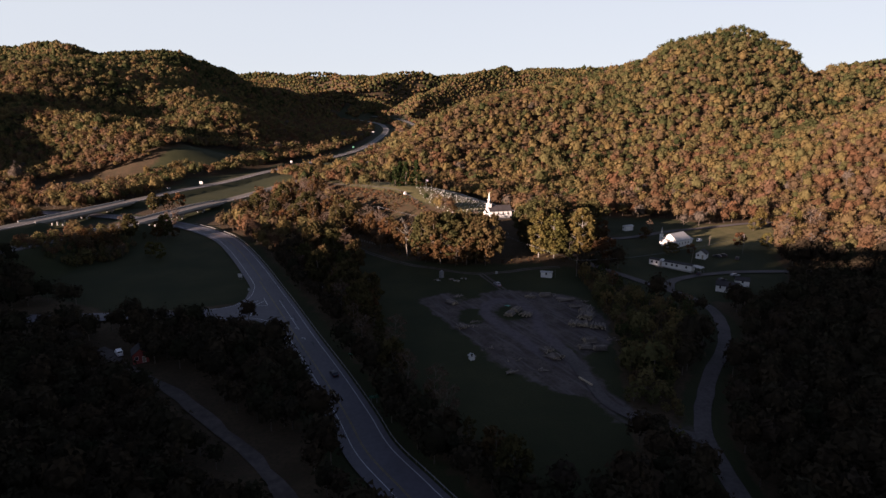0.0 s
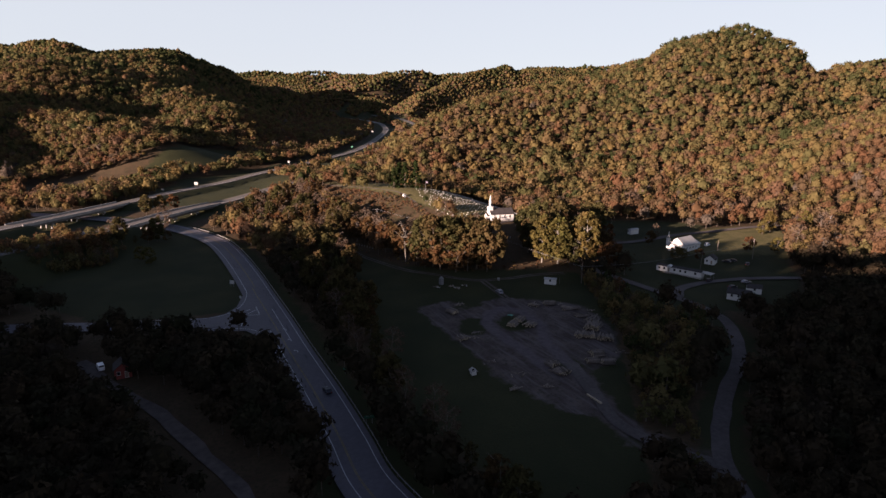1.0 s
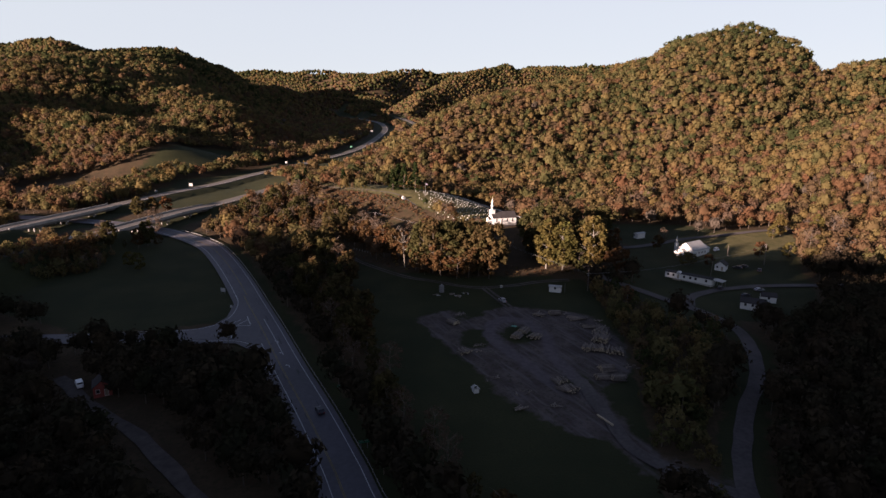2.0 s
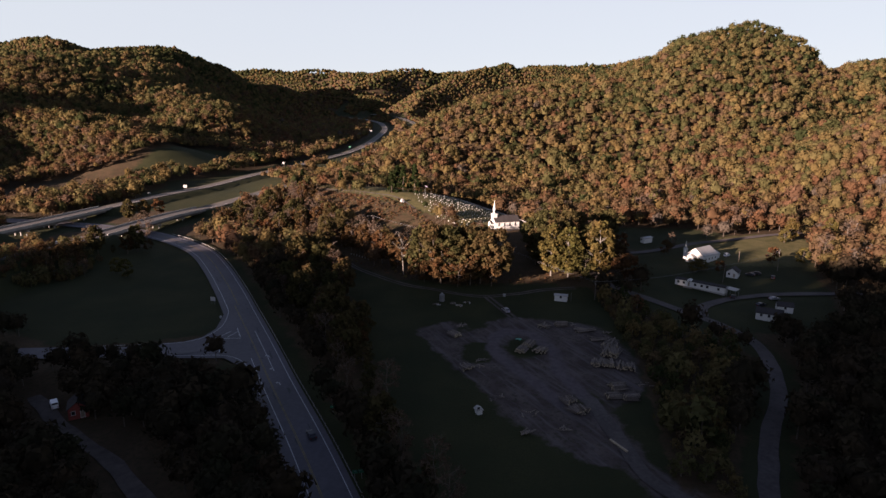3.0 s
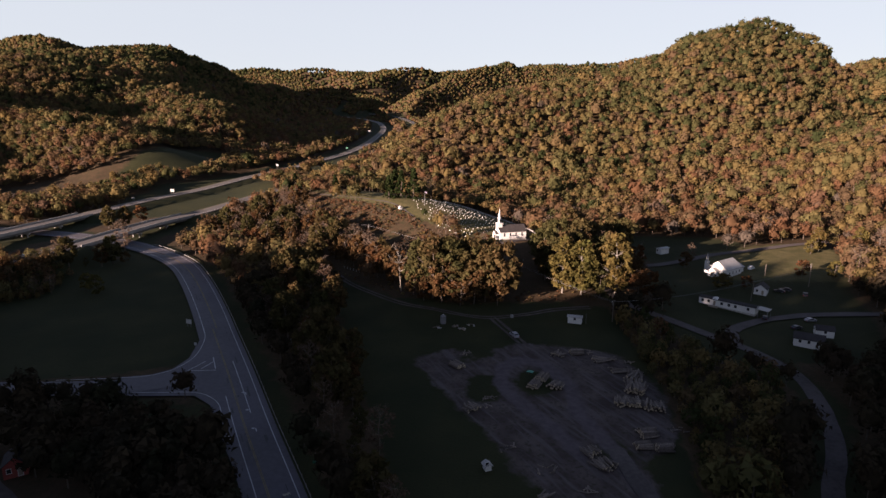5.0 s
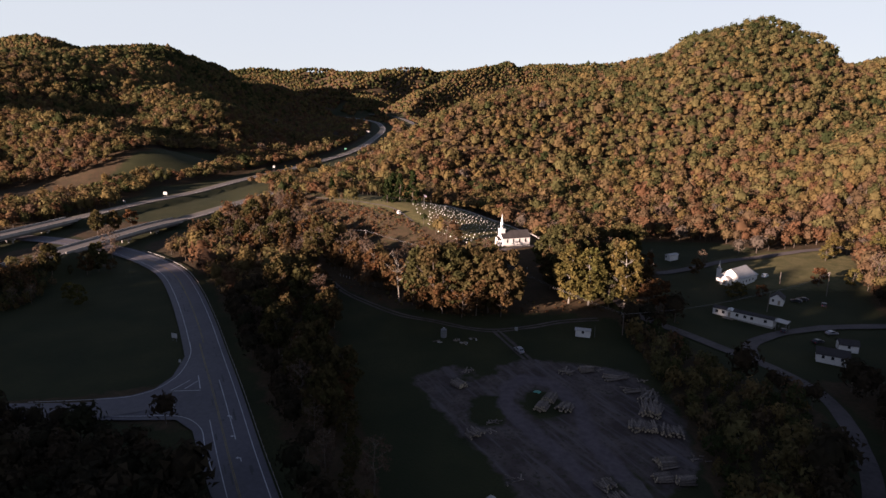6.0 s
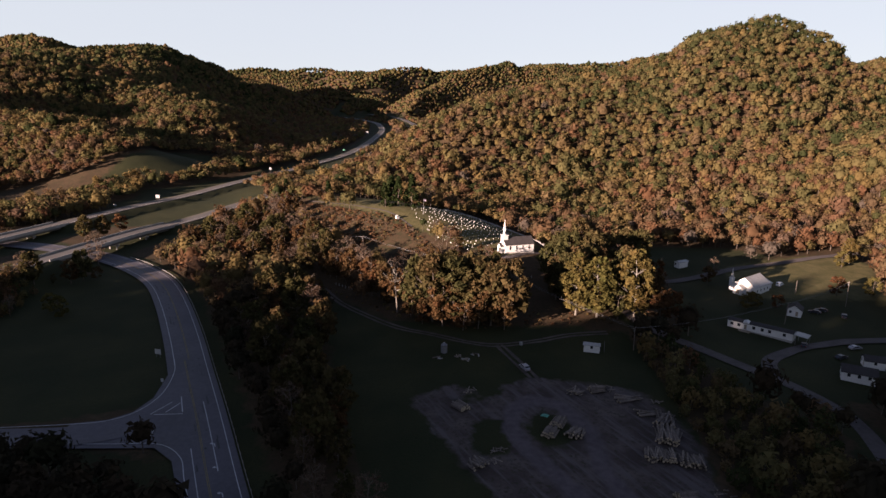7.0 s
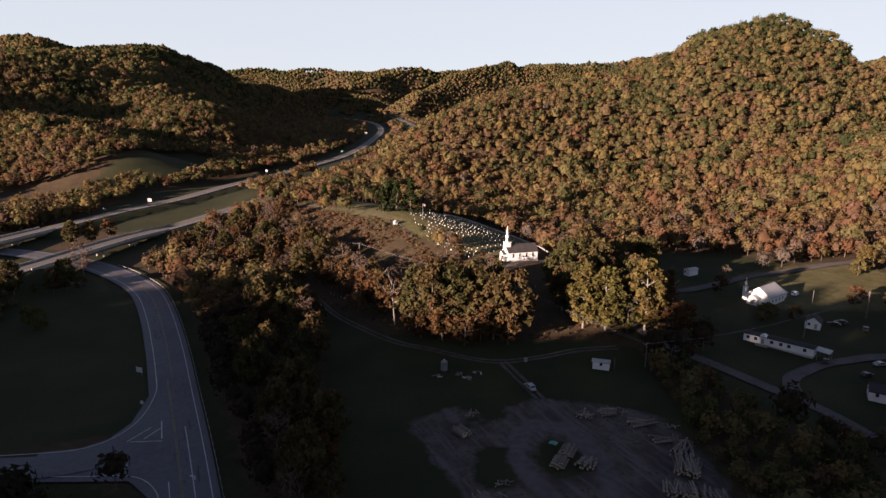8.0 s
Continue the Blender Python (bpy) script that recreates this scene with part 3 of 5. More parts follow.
def tri_mesh(name, quads, qh, ql, cores, ch, mats, trunks=None):
    """One mesh of leaf faces and crown cores, all as triangles, with the face values hue and leaf."""
    v, f, h, l, mi = [], [], [], [], []
    base = 0
    if quads is not None:
        n = len(quads)
        v.append(quads.reshape(-1, 3))
        f.append(np.arange(3 * n).reshape(-1, 3))
        h.append(qh)
        l.append(ql)
        mi.append(np.zeros(n, np.int32))
        base += 3 * n
    if cores is not None:
        n, per = cores.shape[:2]
        sides = ICO_TOP if per == 12 else OCTA_FACES
        v.append(cores.reshape(-1, 3))
        f.append((sides[None] + (np.arange(n) * per)[:, None, None]).reshape(-1, 3) + base)
        h.append(np.repeat(ch, len(sides)))
        l.append(np.random.RandomState(5).uniform(0.15, 0.6, n * len(sides)))
        mi.append(np.zeros(n * len(sides), np.int32))
        base += n * per
    if trunks is not None:
        foot, top, r = trunks
        n = len(foot)
        ring = np.array([(math.cos(a), math.sin(a), 0) for a in (0, 2.1, 4.2)])
        t = np.concatenate([foot[:, None] + ring[None] * r[:, None, None], top[:, None] + ring[None] * r[:, None, None] * 0.5], 1)
        tf = np.array([(0, 1, 4), (0, 4, 3), (1, 2, 5), (1, 5, 4), (2, 0, 3), (2, 3, 5)])
        v.append(t.reshape(-1, 3))
        f.append((tf[None] + (np.arange(n) * 6)[:, None, None]).reshape(-1, 3) + base)
        h.append(np.zeros(n * 6))
        l.append(np.full(n * 6, 0.5))
        mi.append(np.ones(n * 6, np.int32))
    me = raw_mesh(name, np.concatenate(v), np.concatenate(f).ravel(), 3, mats, smooth=True)
    me.polygons.foreach_set("material_index", np.concatenate(mi))
    for key, val in (("hue", h), ("leaf", l)):
        me.attributes.new(key, "FLOAT", "FACE").data.foreach_set("value", np.concatenate(val).astype(np.float32))
    return me


def scatter(rng, x0, x1, y0, y1, space):
    """Jittered places, clear of the open ground and the roads."""
    xs, ys = np.arange(x0, x1, space), np.arange(y0, y1, space * 0.87)
    X, Y = np.meshgrid(xs, ys)
    X = X + (np.arange(len(ys)) % 2)[:, None] * space * 0.5
    X, Y = X + rng.uniform(-0.36, 0.36, X.shape) * space, Y + rng.uniform(-0.36, 0.36, Y.shape) * space
    return X.ravel(), Y.ravel()


def wooded(X, Y):
    keep = np.ones(X.shape, bool)
    for poly in OPEN_FIELDS:
        keep &= ~inside(X, Y, poly)
    for poly in (BELT, KNOLL_EDGE, GROVE, THICKET, ROADSIDE, JUNCTION):
        keep &= ~inside(X, Y, poly)
    between = (along(X, Y, HIGHWAY_A)[0] < 90) & (along(X, Y, HIGHWAY_B)[0] < 90) & (Y > 340)
    keep &= ~between | (smooth_noise(X, Y, 40, 51) > np.where(Y > 590, -0.1, 0.75))
    keep &= ~((X < -120) & (Y > 300) & (Y < 470) & (along(X, Y, HIGHWAY_B)[0] < 40))
    for line, wide in ((HIGHWAY_A, 18), (HIGHWAY_B, 12), (ROAD, 13), (SOUTH_ROAD, 13), (SIDE_ROAD, 10), (DIRT_ROAD, 7.0), (RIGHT_ROAD, 6.0), (SPUR, 6), (LANE, 6), (YARD_LANE, 7), (PATH, 8)):
        keep &= along(X, Y, line)[0] > np.where((Y < 205) & (X < 30) & (wide == 13), 9.0, wide)
    keep &= (Y < 800) | ((along(X, Y, HIGHWAY_A)[0] > 26) & (along(X, Y, HIGHWAY_B)[0] > 24))
    return keep


def hues(rng, X, Y, Z, lift):
    """Species drift: greener and yellower high on the hills, rust and brown below."""
    drift = 0.15 * smooth_noise(X, Y, 90, 21) + 0.08 * smooth_noise(X, Y, 30, 22)
    return np.clip(0.50 - 0.0020 * np.clip(lift, 0, 150) + drift + rng.normal(0, 0.2, X.shape), 0, 1)


def wood(name, label, seed, box, space, count, size, r_mean, core="ico", trunk=True, wedge=0.8, margin=60, extra=None, greener=0.0, stem_k=1.75, low=-0.35, spread=0.2, leaves=None):
    rng = np.random.RandomState(seed)
    X, Y = scatter(rng, *box, space)
    keep = wooded(X, Y) & ((wedge == 0) | (np.abs(X) < wedge * np.maximum(Y, 0) + margin))
    if extra is not None:
        keep &= extra(X, Y)
    X, Y = X[keep], Y[keep]
    Z = height(X, Y)
    r = r_mean * np.exp(rng.normal(0, spread, X.shape))
    tall = r * rng.uniform(0.85, 1.35, X.shape)
    stem = r_mean * stem_k * (r / r_mean) ** 0.4 * rng.uniform(0.9, 1.12, X.shape)
    c = np.stack([X, Y, Z + stem + 0.2 * tall], 1)
    hue = np.clip(hues(rng, X, Y, Z, Z - valley(Y)) - greener, 0, 1)
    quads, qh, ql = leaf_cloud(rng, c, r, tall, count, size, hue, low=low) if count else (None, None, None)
    cores = None
    if core:
        fat = 0.66 if count > 20 else 0.86 if count else 0.92
        ball = ICO if core == "ico" else OCTA
        spin = rng.uniform(0, 2 * np.pi, len(X))
        bx, by = ball[None, :, 0] * np.cos(spin)[:, None], ball[None, :, 0] * np.sin(spin)[:, None]
        bx, by = bx - ball[None, :, 1] * np.sin(spin)[:, None], by + ball[None, :, 1] * np.cos(spin)[:, None]
        shape = np.stack([bx, by, np.broadcast_to(ball[None, :, 2], bx.shape)], -1)
        cores = c[:, None] + shape * np.stack([r, r, tall], 1)[:, None] * fat * rng.uniform(*((0.78, 1.15) if count else (0.85, 1.1)), (len(X), len(ball), 1))
    trunks = (np.stack([X, Y, Z - 0.5], 1), c, 0.05 * r) if trunk else None
    ob = new(name, tri_mesh(name, quads, qh, ql, cores, hue, [leaves or LEAVES, BARK], trunks))
    return tagged(ob, label, "forest", kind="stuff")


def in_sight(X, Y):
    """Not behind the two long hills that wall the valley."""
    return ((X < 0.42 * Y) | (X > 0.62 * Y)) & ((Y < 2000) | (X > -0.44 * Y))


wood("near_woods", "dense shaded autumn woods round the valley fields", 1, (-330, 380, -40, 330), 7.0, 150, 0.17, 3.9, wedge=0.80, margin=80, greener=0.1, leaves=SHADED_BROWN_LEAVES, stem_k=1.3, low=-0.8)
wood("slope_woods", "sunlit rust and olive autumn woods on the lower slopes", 2, (-600, 600, 330, 540), 7.0, 130, 0.16, 3.8, wedge=0.80, margin=80, stem_k=1.2, low=-0.85, spread=0.28)
wood("hillside_woods", "sunlit rust, olive and gold autumn woods covering the hillsides", 6, (-900, 900, 540, 1010), 6.6, 60, 0.20, 3.9, core="ico", trunk=False, wedge=0.78, margin=40, stem_k=1.2, spread=0.28, low=-0.1, extra=lambda X, Y: (X < 0) | (Y < 940))
wood("left_hill_woods", "dim olive and rust autumn woods on the long hill", 7, (-1250, 60, 1010, 1620), 7.2, 16, 0.29, 4.2, core="ico", trunk=False, wedge=0.77, margin=20, stem_k=0.9, spread=0.28)
wood("back_slope_woods", "autumn woods on the far side of the steep hill", 8, (60, 1250, 1010, 1620), 16, 0, 0.5, 8, core="octa", trunk=False, wedge=0.77, margin=20, stem_k=0.9)
wood("far_woods", "distant autumn woods covering the ridges", 3, (-1900, 1900, 1620, 2420), 7.6, 0, 0.5, 4.9, core="octa", trunk=False, wedge=0.765, stem_k=0.55, spread=0.28, extra=in_sight)
wood("farthest_woods", "hazy autumn woods on the farthest ridges", 4, (-3200, 3200, 2420, 3800), 16, 0, 0.6, 9.4, core="octa", trunk=False, wedge=0.75, stem_k=0.45, extra=in_sight)
wood("back_woods", "autumn woods on the shading hill behind", 5, (-1600, 900, -420, 60), 16, 0, 0.6, 8.5, core="octa", trunk=False, wedge=0, stem_k=0.8, extra=lambda X, Y: np.hypot(X, Y) > 90)


def scrub(name, label, seed, poly, space, r_mean, hue_mid):
    """Low bushes, too many to count."""
    rng = np.random.RandomState(seed)
    xs, ys = [k[0] for k in poly], [k[1] for k in poly]
    X, Y = scatter(rng, min(xs), max(xs), min(ys), max(ys), space)
    ok = inside(X, Y, poly) & (smooth_noise(X, Y, 14, seed) > -0.45)
    X, Y = X[ok], Y[ok]
    r = r_mean * np.exp(rng.normal(0, 0.35, X.shape))
    at = np.stack([X, Y, height(X, Y) + 0.25 * r], 1)
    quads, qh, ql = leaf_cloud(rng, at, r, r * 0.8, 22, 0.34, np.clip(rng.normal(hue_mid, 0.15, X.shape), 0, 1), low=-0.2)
    return tagged(new(name, tri_mesh(name, quads, qh, ql, None, None, [LEAVES])), label, "scrub", kind="stuff")


scrub("scrub", "russet scrub and brambles on the slope below the graves", 61, BRUSH, 2.6, 0.95, 0.72)
scrub("verge_scrub", "low rough scrub along the foot of the wood", 62, ((-60, 356), (-30, 326), (0, 309), (40, 314), (66, 314), (92, 300), (90, 330), (60, 322), (26, 330), (-10, 326), (-40, 350)), 4.2, 0.7, 0.6)


def thicket(name, label, seed, poly, space, r_mean, greener):
    """Low dense trees and shrubs on the wet ground beside the yard."""
    rng = np.random.RandomState(seed)
    xs, ys = [k[0] for k in poly], [k[1] for k in poly]
    X, Y = scatter(rng, min(xs), max(xs), min(ys), max(ys), space)
    ok = inside(X, Y, poly)
    for line, wide in ((RIGHT_ROAD, 6.0), (YARD_LANE, 6.5), (SPUR, 6)):
        ok &= along(X, Y, line)[0] > wide
    ok &= ~inside(X, Y, YARD)
    X, Y = X[ok], Y[ok]
    Z = height(X, Y)
    r = r_mean * np.exp(rng.normal(0, 0.35, X.shape))
    tall = r * rng.uniform(1.0, 1.5, X.shape)
    at = np.stack([X, Y, Z + tall * 0.85], 1)
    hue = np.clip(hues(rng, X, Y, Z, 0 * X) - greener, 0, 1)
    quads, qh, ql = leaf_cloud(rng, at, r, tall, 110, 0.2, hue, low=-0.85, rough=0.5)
    ob = new(name, tri_mesh(name, quads, qh, ql, None, None, [LEAVES, BARK], (np.stack([X, Y, Z - 0.4], 1), at, 0.06 * r)))
    return tagged(ob, label, "thicket", kind="stuff")


thicket("thicket", "brown scrub and shrubs below the highway bank", 72, ((-232, 300), (-200, 296), (-180, 314), (-186, 344), (-200, 354), (-222, 340)), 3.8, 1.7, 0.05)
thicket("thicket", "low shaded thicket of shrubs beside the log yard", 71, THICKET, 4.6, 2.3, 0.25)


# ---- small builders ----
WHITE = material("white_painted_boards", (0.50, 0.495, 0.48), 0.6, vary=0.08, size=0.5, big=8)
WHITE_STONE = material("pale_gravestone", (0.32, 0.31, 0.28), 0.7, vary=0.2, size=0.3, each=0.25)
GREY_STONE = material("grey_gravestone", (0.22, 0.21, 0.2), 0.7, vary=0.2, size=0.3, each=0.25)
SHINGLE = material("dark_shingles", (0.032, 0.028, 0.028), 0.85, vary=0.3, size=0.5, big=8)
TIN = material("pale_metal_roof", (0.28, 0.275, 0.265), 0.45, vary=0.15, size=1.0, big=5)
DARK_GLASS = material("window_glass", (0.02, 0.022, 0.025), 0.25, vary=0.1)
TIMBER = material("weathered_timber", (0.22, 0.18, 0.14), 0.9, vary=0.3, size=0.4)
POLE_WOOD = material("pole_wood", (0.12, 0.10, 0.085), 0.85, vary=0.25, size=0.5)
LOG_BARK = material("log_bark", (0.13, 0.105, 0.09), 0.9, vary=0.35, size=0.4, each=0.35)
LOG_END = material("sawn_log_end", (0.30, 0.24, 0.17), 0.85, vary=0.2, size=0.2, each=0.2)
STEEL = material("galvanised_steel", (0.16, 0.16, 0.165), 0.6, metal=0.3, vary=0.12, size=0.5)
CONCRETE = material("concrete", (0.26, 0.25, 0.235), 0.85, vary=0.18, size=0.8, big=6)
GIRDER = material("bridge_girder", (0.10, 0.095, 0.09), 0.7, vary=0.2, size=1.0)
PAINT_WHITE = material("white_road_paint", (0.36, 0.36, 0.37), 0.7, vary=0.2, size=0.7, big=6)
PAINT_YELLOW = material("yellow_road_paint", (0.20, 0.145, 0.045), 0.7, vary=0.3, size=0.7, big=6)
PATCH = material("asphalt_crack_sealer", (0.035, 0.035, 0.04), 0.6, vary=0.2, size=0.5)
SIGN_GREEN = material("green_sign", (0.015, 0.12, 0.07), 0.5, vary=0.08)
SIGN_WHITE = material("white_sign", (0.2, 0.2, 0.195), 0.5, vary=0.05)
SIGN_BACK = material("sign_back", (0.40, 0.40, 0.40), 0.5, metal=0.3, vary=0.1)
RED_BARN = material("red_barn_boards", (0.24, 0.05, 0.04), 0.8, vary=0.25, size=0.5)
GREEN_TARP = material("green_tarpaulin", (0.04, 0.22, 0.16), 0.6, vary=0.15)
TYRE = material("tyre_rubber", (0.02, 0.02, 0.02), 0.9, vary=0.1)
CAR_WHITE = material("white_car_paint", (0.75, 0.75, 0.75), 0.3, vary=0.03)
CAR_DARK = material("dark_car_paint", (0.03, 0.032, 0.04), 0.3, vary=0.05)
CAR_GREY = material("grey_car_paint", (0.28, 0.28, 0.30), 0.3, metal=0.3, vary=0.05)
LAMP_GLASS = material("lamp_glass", (0.55, 0.5, 0.45), 0.2, vary=0.05)
RED_GLASS = material("tail_lamp_glass", (0.4, 0.02, 0.02), 0.25, vary=0.05)
FLAG_CLOTH = material("flag_cloth", (0.20, 0.17, 0.20), 0.8, vary=0.2, size=0.5)
HEDGE_LEAF = foliage("shrub_leaves", ((0.025, 0.035, 0.01), (0.05, 0.03, 0.015), (0.07, 0.03, 0.015)), 0.6)


def part(name, bm, mat, parent, label=""):
    """Links a bmesh as one mesh under a thing or a part."""
    me = bpy.data.meshes.new(name)
    bm.normal_update()
    bm.to_mesh(me)
    bm.free()
    me.materials.append(mat)
    ob = new(name, me)
    ob.parent = parent
    return tagged(ob, label) if label else ob


def shared(name, me, parent, m=None):
    ob = new(name, me)
    ob.parent = parent
    if m is not None:
        ob.matrix_basis = m
    return ob


def thing(name, m, label, category, group=""):
    ob = new(name)
    ob.empty_display_size = 0.5
    ob.matrix_basis = m
    return tagged(ob, label, category, group)


def box(bm, size, at, turn=0.0, bevel=0.0, lean=(0, 0)):
    m = pose(*at, lean[0], lean[1], turn) @ Matrix.Diagonal((*size, 1))
    vs = bmesh.ops.create_cube(bm, size=1, matrix=m)["verts"]
    if bevel:
        es = list({e for v in vs for e in v.link_edges})
        bmesh.ops.bevel(bm, geom=es, offset=bevel, segments=1, affect="EDGES")
    return bm


def one_box(*a, **k):
    return box(bmesh.new(), *a, **k)


def tube(bm, a, b, r0, r1=None, sides=8):
    a, b = Vector(a), Vector(b)
    d = b - a
    m = Matrix.Translation((a + b) / 2) @ d.to_track_quat("Z", "Y").to_matrix().to_4x4()
    bmesh.ops.create_cone(bm, cap_ends=True, segments=sides, radius1=r0, radius2=r0 if r1 is None else r1, depth=d.length, matrix=m)
    return bm


def one_tube(*a, **k):
    return tube(bmesh.new(), *a, **k)


def solid(verts, faces):
    bm = bmesh.new()
    vs = [bm.verts.new(v) for v in verts]
    for f in faces:
        bm.faces.new([vs[i] for i in f])
    bmesh.ops.recalc_face_normals(bm, faces=bm.faces)
    return bm


def gable_walls(w, l, eave, ridge):
    """Walls with two gables: width along x, length along y, from y = 0 to l."""
    h = w / 2
    v = [(-h, 0, -1), (h, 0, -1), (h, 0, eave), (0, 0, ridge), (-h, 0, eave), (-h, l, -1), (h, l, -1), (h, l, eave), (0, l, ridge), (-h, l, eave)]
    return solid(v, [(0, 1, 2, 3, 4), (5, 9, 8, 7, 6), (0, 4, 9, 5), (1, 6, 7, 2), (2, 7, 8, 3), (3, 8, 9, 4), (0, 5, 6, 1)])


def roof_side(w, l, eave, ridge, side, over=0.35, thick=0.16):
    """One slope of a gable roof, with eaves and thickness."""
    h = w / 2
    s = (ridge - eave) / h
    x = side * (h + over)
    pts = [(0, ridge + 0.03), (x, eave - s * over + 0.03)]
    v = []
    for y in (-over, l + over):
        for px, pz in pts:
            v += [(px, y, pz), (px, y, pz + thick)]
    return solid(v, [(0, 1, 3, 2), (4, 6, 7, 5), (0, 2, 6, 4), (1, 5, 7, 3), (2, 3, 7, 6), (0, 4, 5, 1)])


def opening(parent, name, w, h, at, turn=0.0, glass=DARK_GLASS, frame_mat=WHITE):
    """A window or door of a wall: frame proud of it, with its pane and sill."""
    m = pose(*at, 0, 0, turn)
    bm = bmesh.new()
    for sx in (-1, 1):
        box(bm, (0.09, 0.12, h + 0.18), (sx * (w / 2 + 0.045), 0, h / 2))
    box(bm, (w, 0.12, 0.09), (0, 0, h + 0.045))
    win = part(name, bm, frame_mat, parent)
    win.matrix_basis = m
    part("pane" if name == "window" else "leaf_panel", one_box((w, 0.05, h), (0, 0.0, h / 2)), glass, win)
    part("sill", one_box((w + 0.3, 0.2, 0.08), (0, -0.04, -0.04)), frame_mat, win)
    return win


def pole_thing(x, y, tall, arm=True, turn=20, lean=0.0, lamp=False):
    t = thing("utility_pole", pose(x, y, ground(x, y), lean, lean, turn), "weathered wooden utility pole standing in the grass", "utility pole", "utility poles")
    part("pole", one_tube((0, 0, -1), (0, 0, tall), 0.17, 0.1), POLE_WOOD, t)
    if arm:
        c = part("crossarm", one_box((2.4, 0.12, 0.14), (0, 0.14, tall - 0.7)), POLE_WOOD, t)
        for k in (-1.05, -0.4, 0.4, 1.05):
            part("insulator", one_tube((k, 0.14, tall - 0.63), (k, 0.14, tall - 0.42), 0.05, 0.04, 6), LAMP_GLASS, c)
        part("transformer", one_tube((0.3, 0.3, tall - 2.1), (0.3, 0.3, tall - 1.3), 0.24, 0.24), STEEL, t)
    if lamp:
        part("lamp_arm", one_tube((0, 0, tall - 0.3), (0, -1.6, tall), 0.04, 0.04, 6), STEEL, t)
        part("lamp_head", one_box((0.3, 0.6, 0.18), (0, -1.8, tall), bevel=0.04), STEEL, t)
    return t


def wire(a, b, sag, r=0.018):
    """A hanging wire between two places."""
    bm = bmesh.new()
    a, b = Vector(a), Vector(b)
    pts = [a.lerp(b, k / 10) - Vector((0, 0, sag * 4 * (k / 10) * (1 - k / 10))) for k in range(11)]
    for p, q in zip(pts, pts[1:]):
        tube(bm, p, q, r, r, 4)
    me = bpy.data.meshes.new("wire")
    bm.to_mesh(me)
    bm.free()
    me.materials.append(STEEL)
    tagged(new("wire", me), "thin overhead wire between utility poles", "wire", "overhead wires")


def car(x, y, z, turn, paint, label, long=4.6, tall=1.45, van=False):
    t = thing("car", pose(x, y, z, 0, 0, turn), label, "car", "cars")
    w, h = 1.8, tall
    if van:
        prof = [(-long / 2, 0.35), (long / 2, 0.35), (long / 2, 0.95), (long / 2 - 0.9, 1.1), (long / 2 - 1.6, h), (-long / 2 + 0.1, h), (-long / 2, 0.9)]
    else:
        prof = [(-long / 2, 0.35), (long / 2, 0.35), (long / 2, 0.75), (long / 2 - 1.1, 0.95), (long / 2 - 1.9, h), (-long / 2 + 1.1, h), (-long / 2 + 0.3, 0.98), (-long / 2, 0.9)]
    n = len(prof)
    v = [(px, -w / 2, pz) for px, pz in prof] + [(px, w / 2, pz) for px, pz in prof]
    bm = solid(v, [tuple(range(n)), tuple(range(2 * n - 1, n - 1, -1))] + [(k, (k + 1) % n, n + (k + 1) % n, n + k) for k in range(n)])
    bmesh.ops.bevel(bm, geom=list(bm.edges), offset=0.07, segments=2, affect="EDGES")
    body = part("body", bm, paint, t)
    part("windscreen", one_box((0.05, w - 0.3, 0.62), (long / 2 - (1.22 if van else 1.5), 0, h - 0.3), lean=(0, -52 if not van else -60)), DARK_GLASS, body)
    part("rear_window", one_box((0.05, w - 0.3, 0.5), (-long / 2 + (0.06 if van else 0.68), 0, h - 0.28), lean=(0, 0 if van else 55)), DARK_GLASS, body)
    for s in (-1, 1):
        part("side_window", one_box((long * 0.38, 0.04, 0.36), (-0.15, s * (w / 2 + 0.005), h - 0.3)), DARK_GLASS, body)
        part("headlight", one_box((0.08, 0.32, 0.15), (long / 2, s * 0.62, 0.66)), LAMP_GLASS, body)
        part("tail_light", one_box((0.08, 0.25, 0.2), (-long / 2, s * 0.68, 0.78)), RED_GLASS, body)
        for px in (-long * 0.3, long * 0.31):
            wh = part("wheel", one_tube((px, s * 0.68, 0.33), (px, s * 0.92, 0.33), 0.33, 0.33, 14), TYRE, t)
            part("rim", one_tube((px, s * 0.915, 0.33), (px, s * 0.935, 0.33), 0.2, 0.2, 10), STEEL, wh)
    return t


# ---- road markings, guard rail, signs ----
def marking(nodes, offset, wide, mat, span=None, lift=0.19, label="painted white road line"):
    o = ribbon(nodes, (offset - wide / 2, offset + wide / 2), mat, "road_marking", lift, span=span, step=2.0, bed=(-7.2, 6.4) if nodes is ROAD else None)
    return tagged(o, label, "road marking", kind="structure")


MOUTH = 0.26  # how far the asphalt of the junction lies above the ground
marking(ROAD, 4.7, 0.22, PAINT_WHITE)
marking(ROAD, -4.2, 0.22, PAINT_WHITE, (0, 195))
marking(ROAD, -4.8, 0.22, PAINT_WHITE, (246, 480))
marking(ROAD, 1.1, 0.22, PAINT_WHITE, (182, 218))
for o in (-1.75, -1.4):
    marking(ROAD, o, 0.13, PAINT_YELLOW, (0, 250), label="painted yellow centre line")
for o in (-0.35, 0.0):
    marking(ROAD, o, 0.13, PAINT_YELLOW, (250, 480), label="painted yellow centre line")
marking(((-125, 238), (-107, 240), (-97, 242), (-91, 247), (-88.5, 257), (-91, 271), (-96, 282)), 0, 0.22, PAINT_WHITE, lift=MOUTH + 0.28)
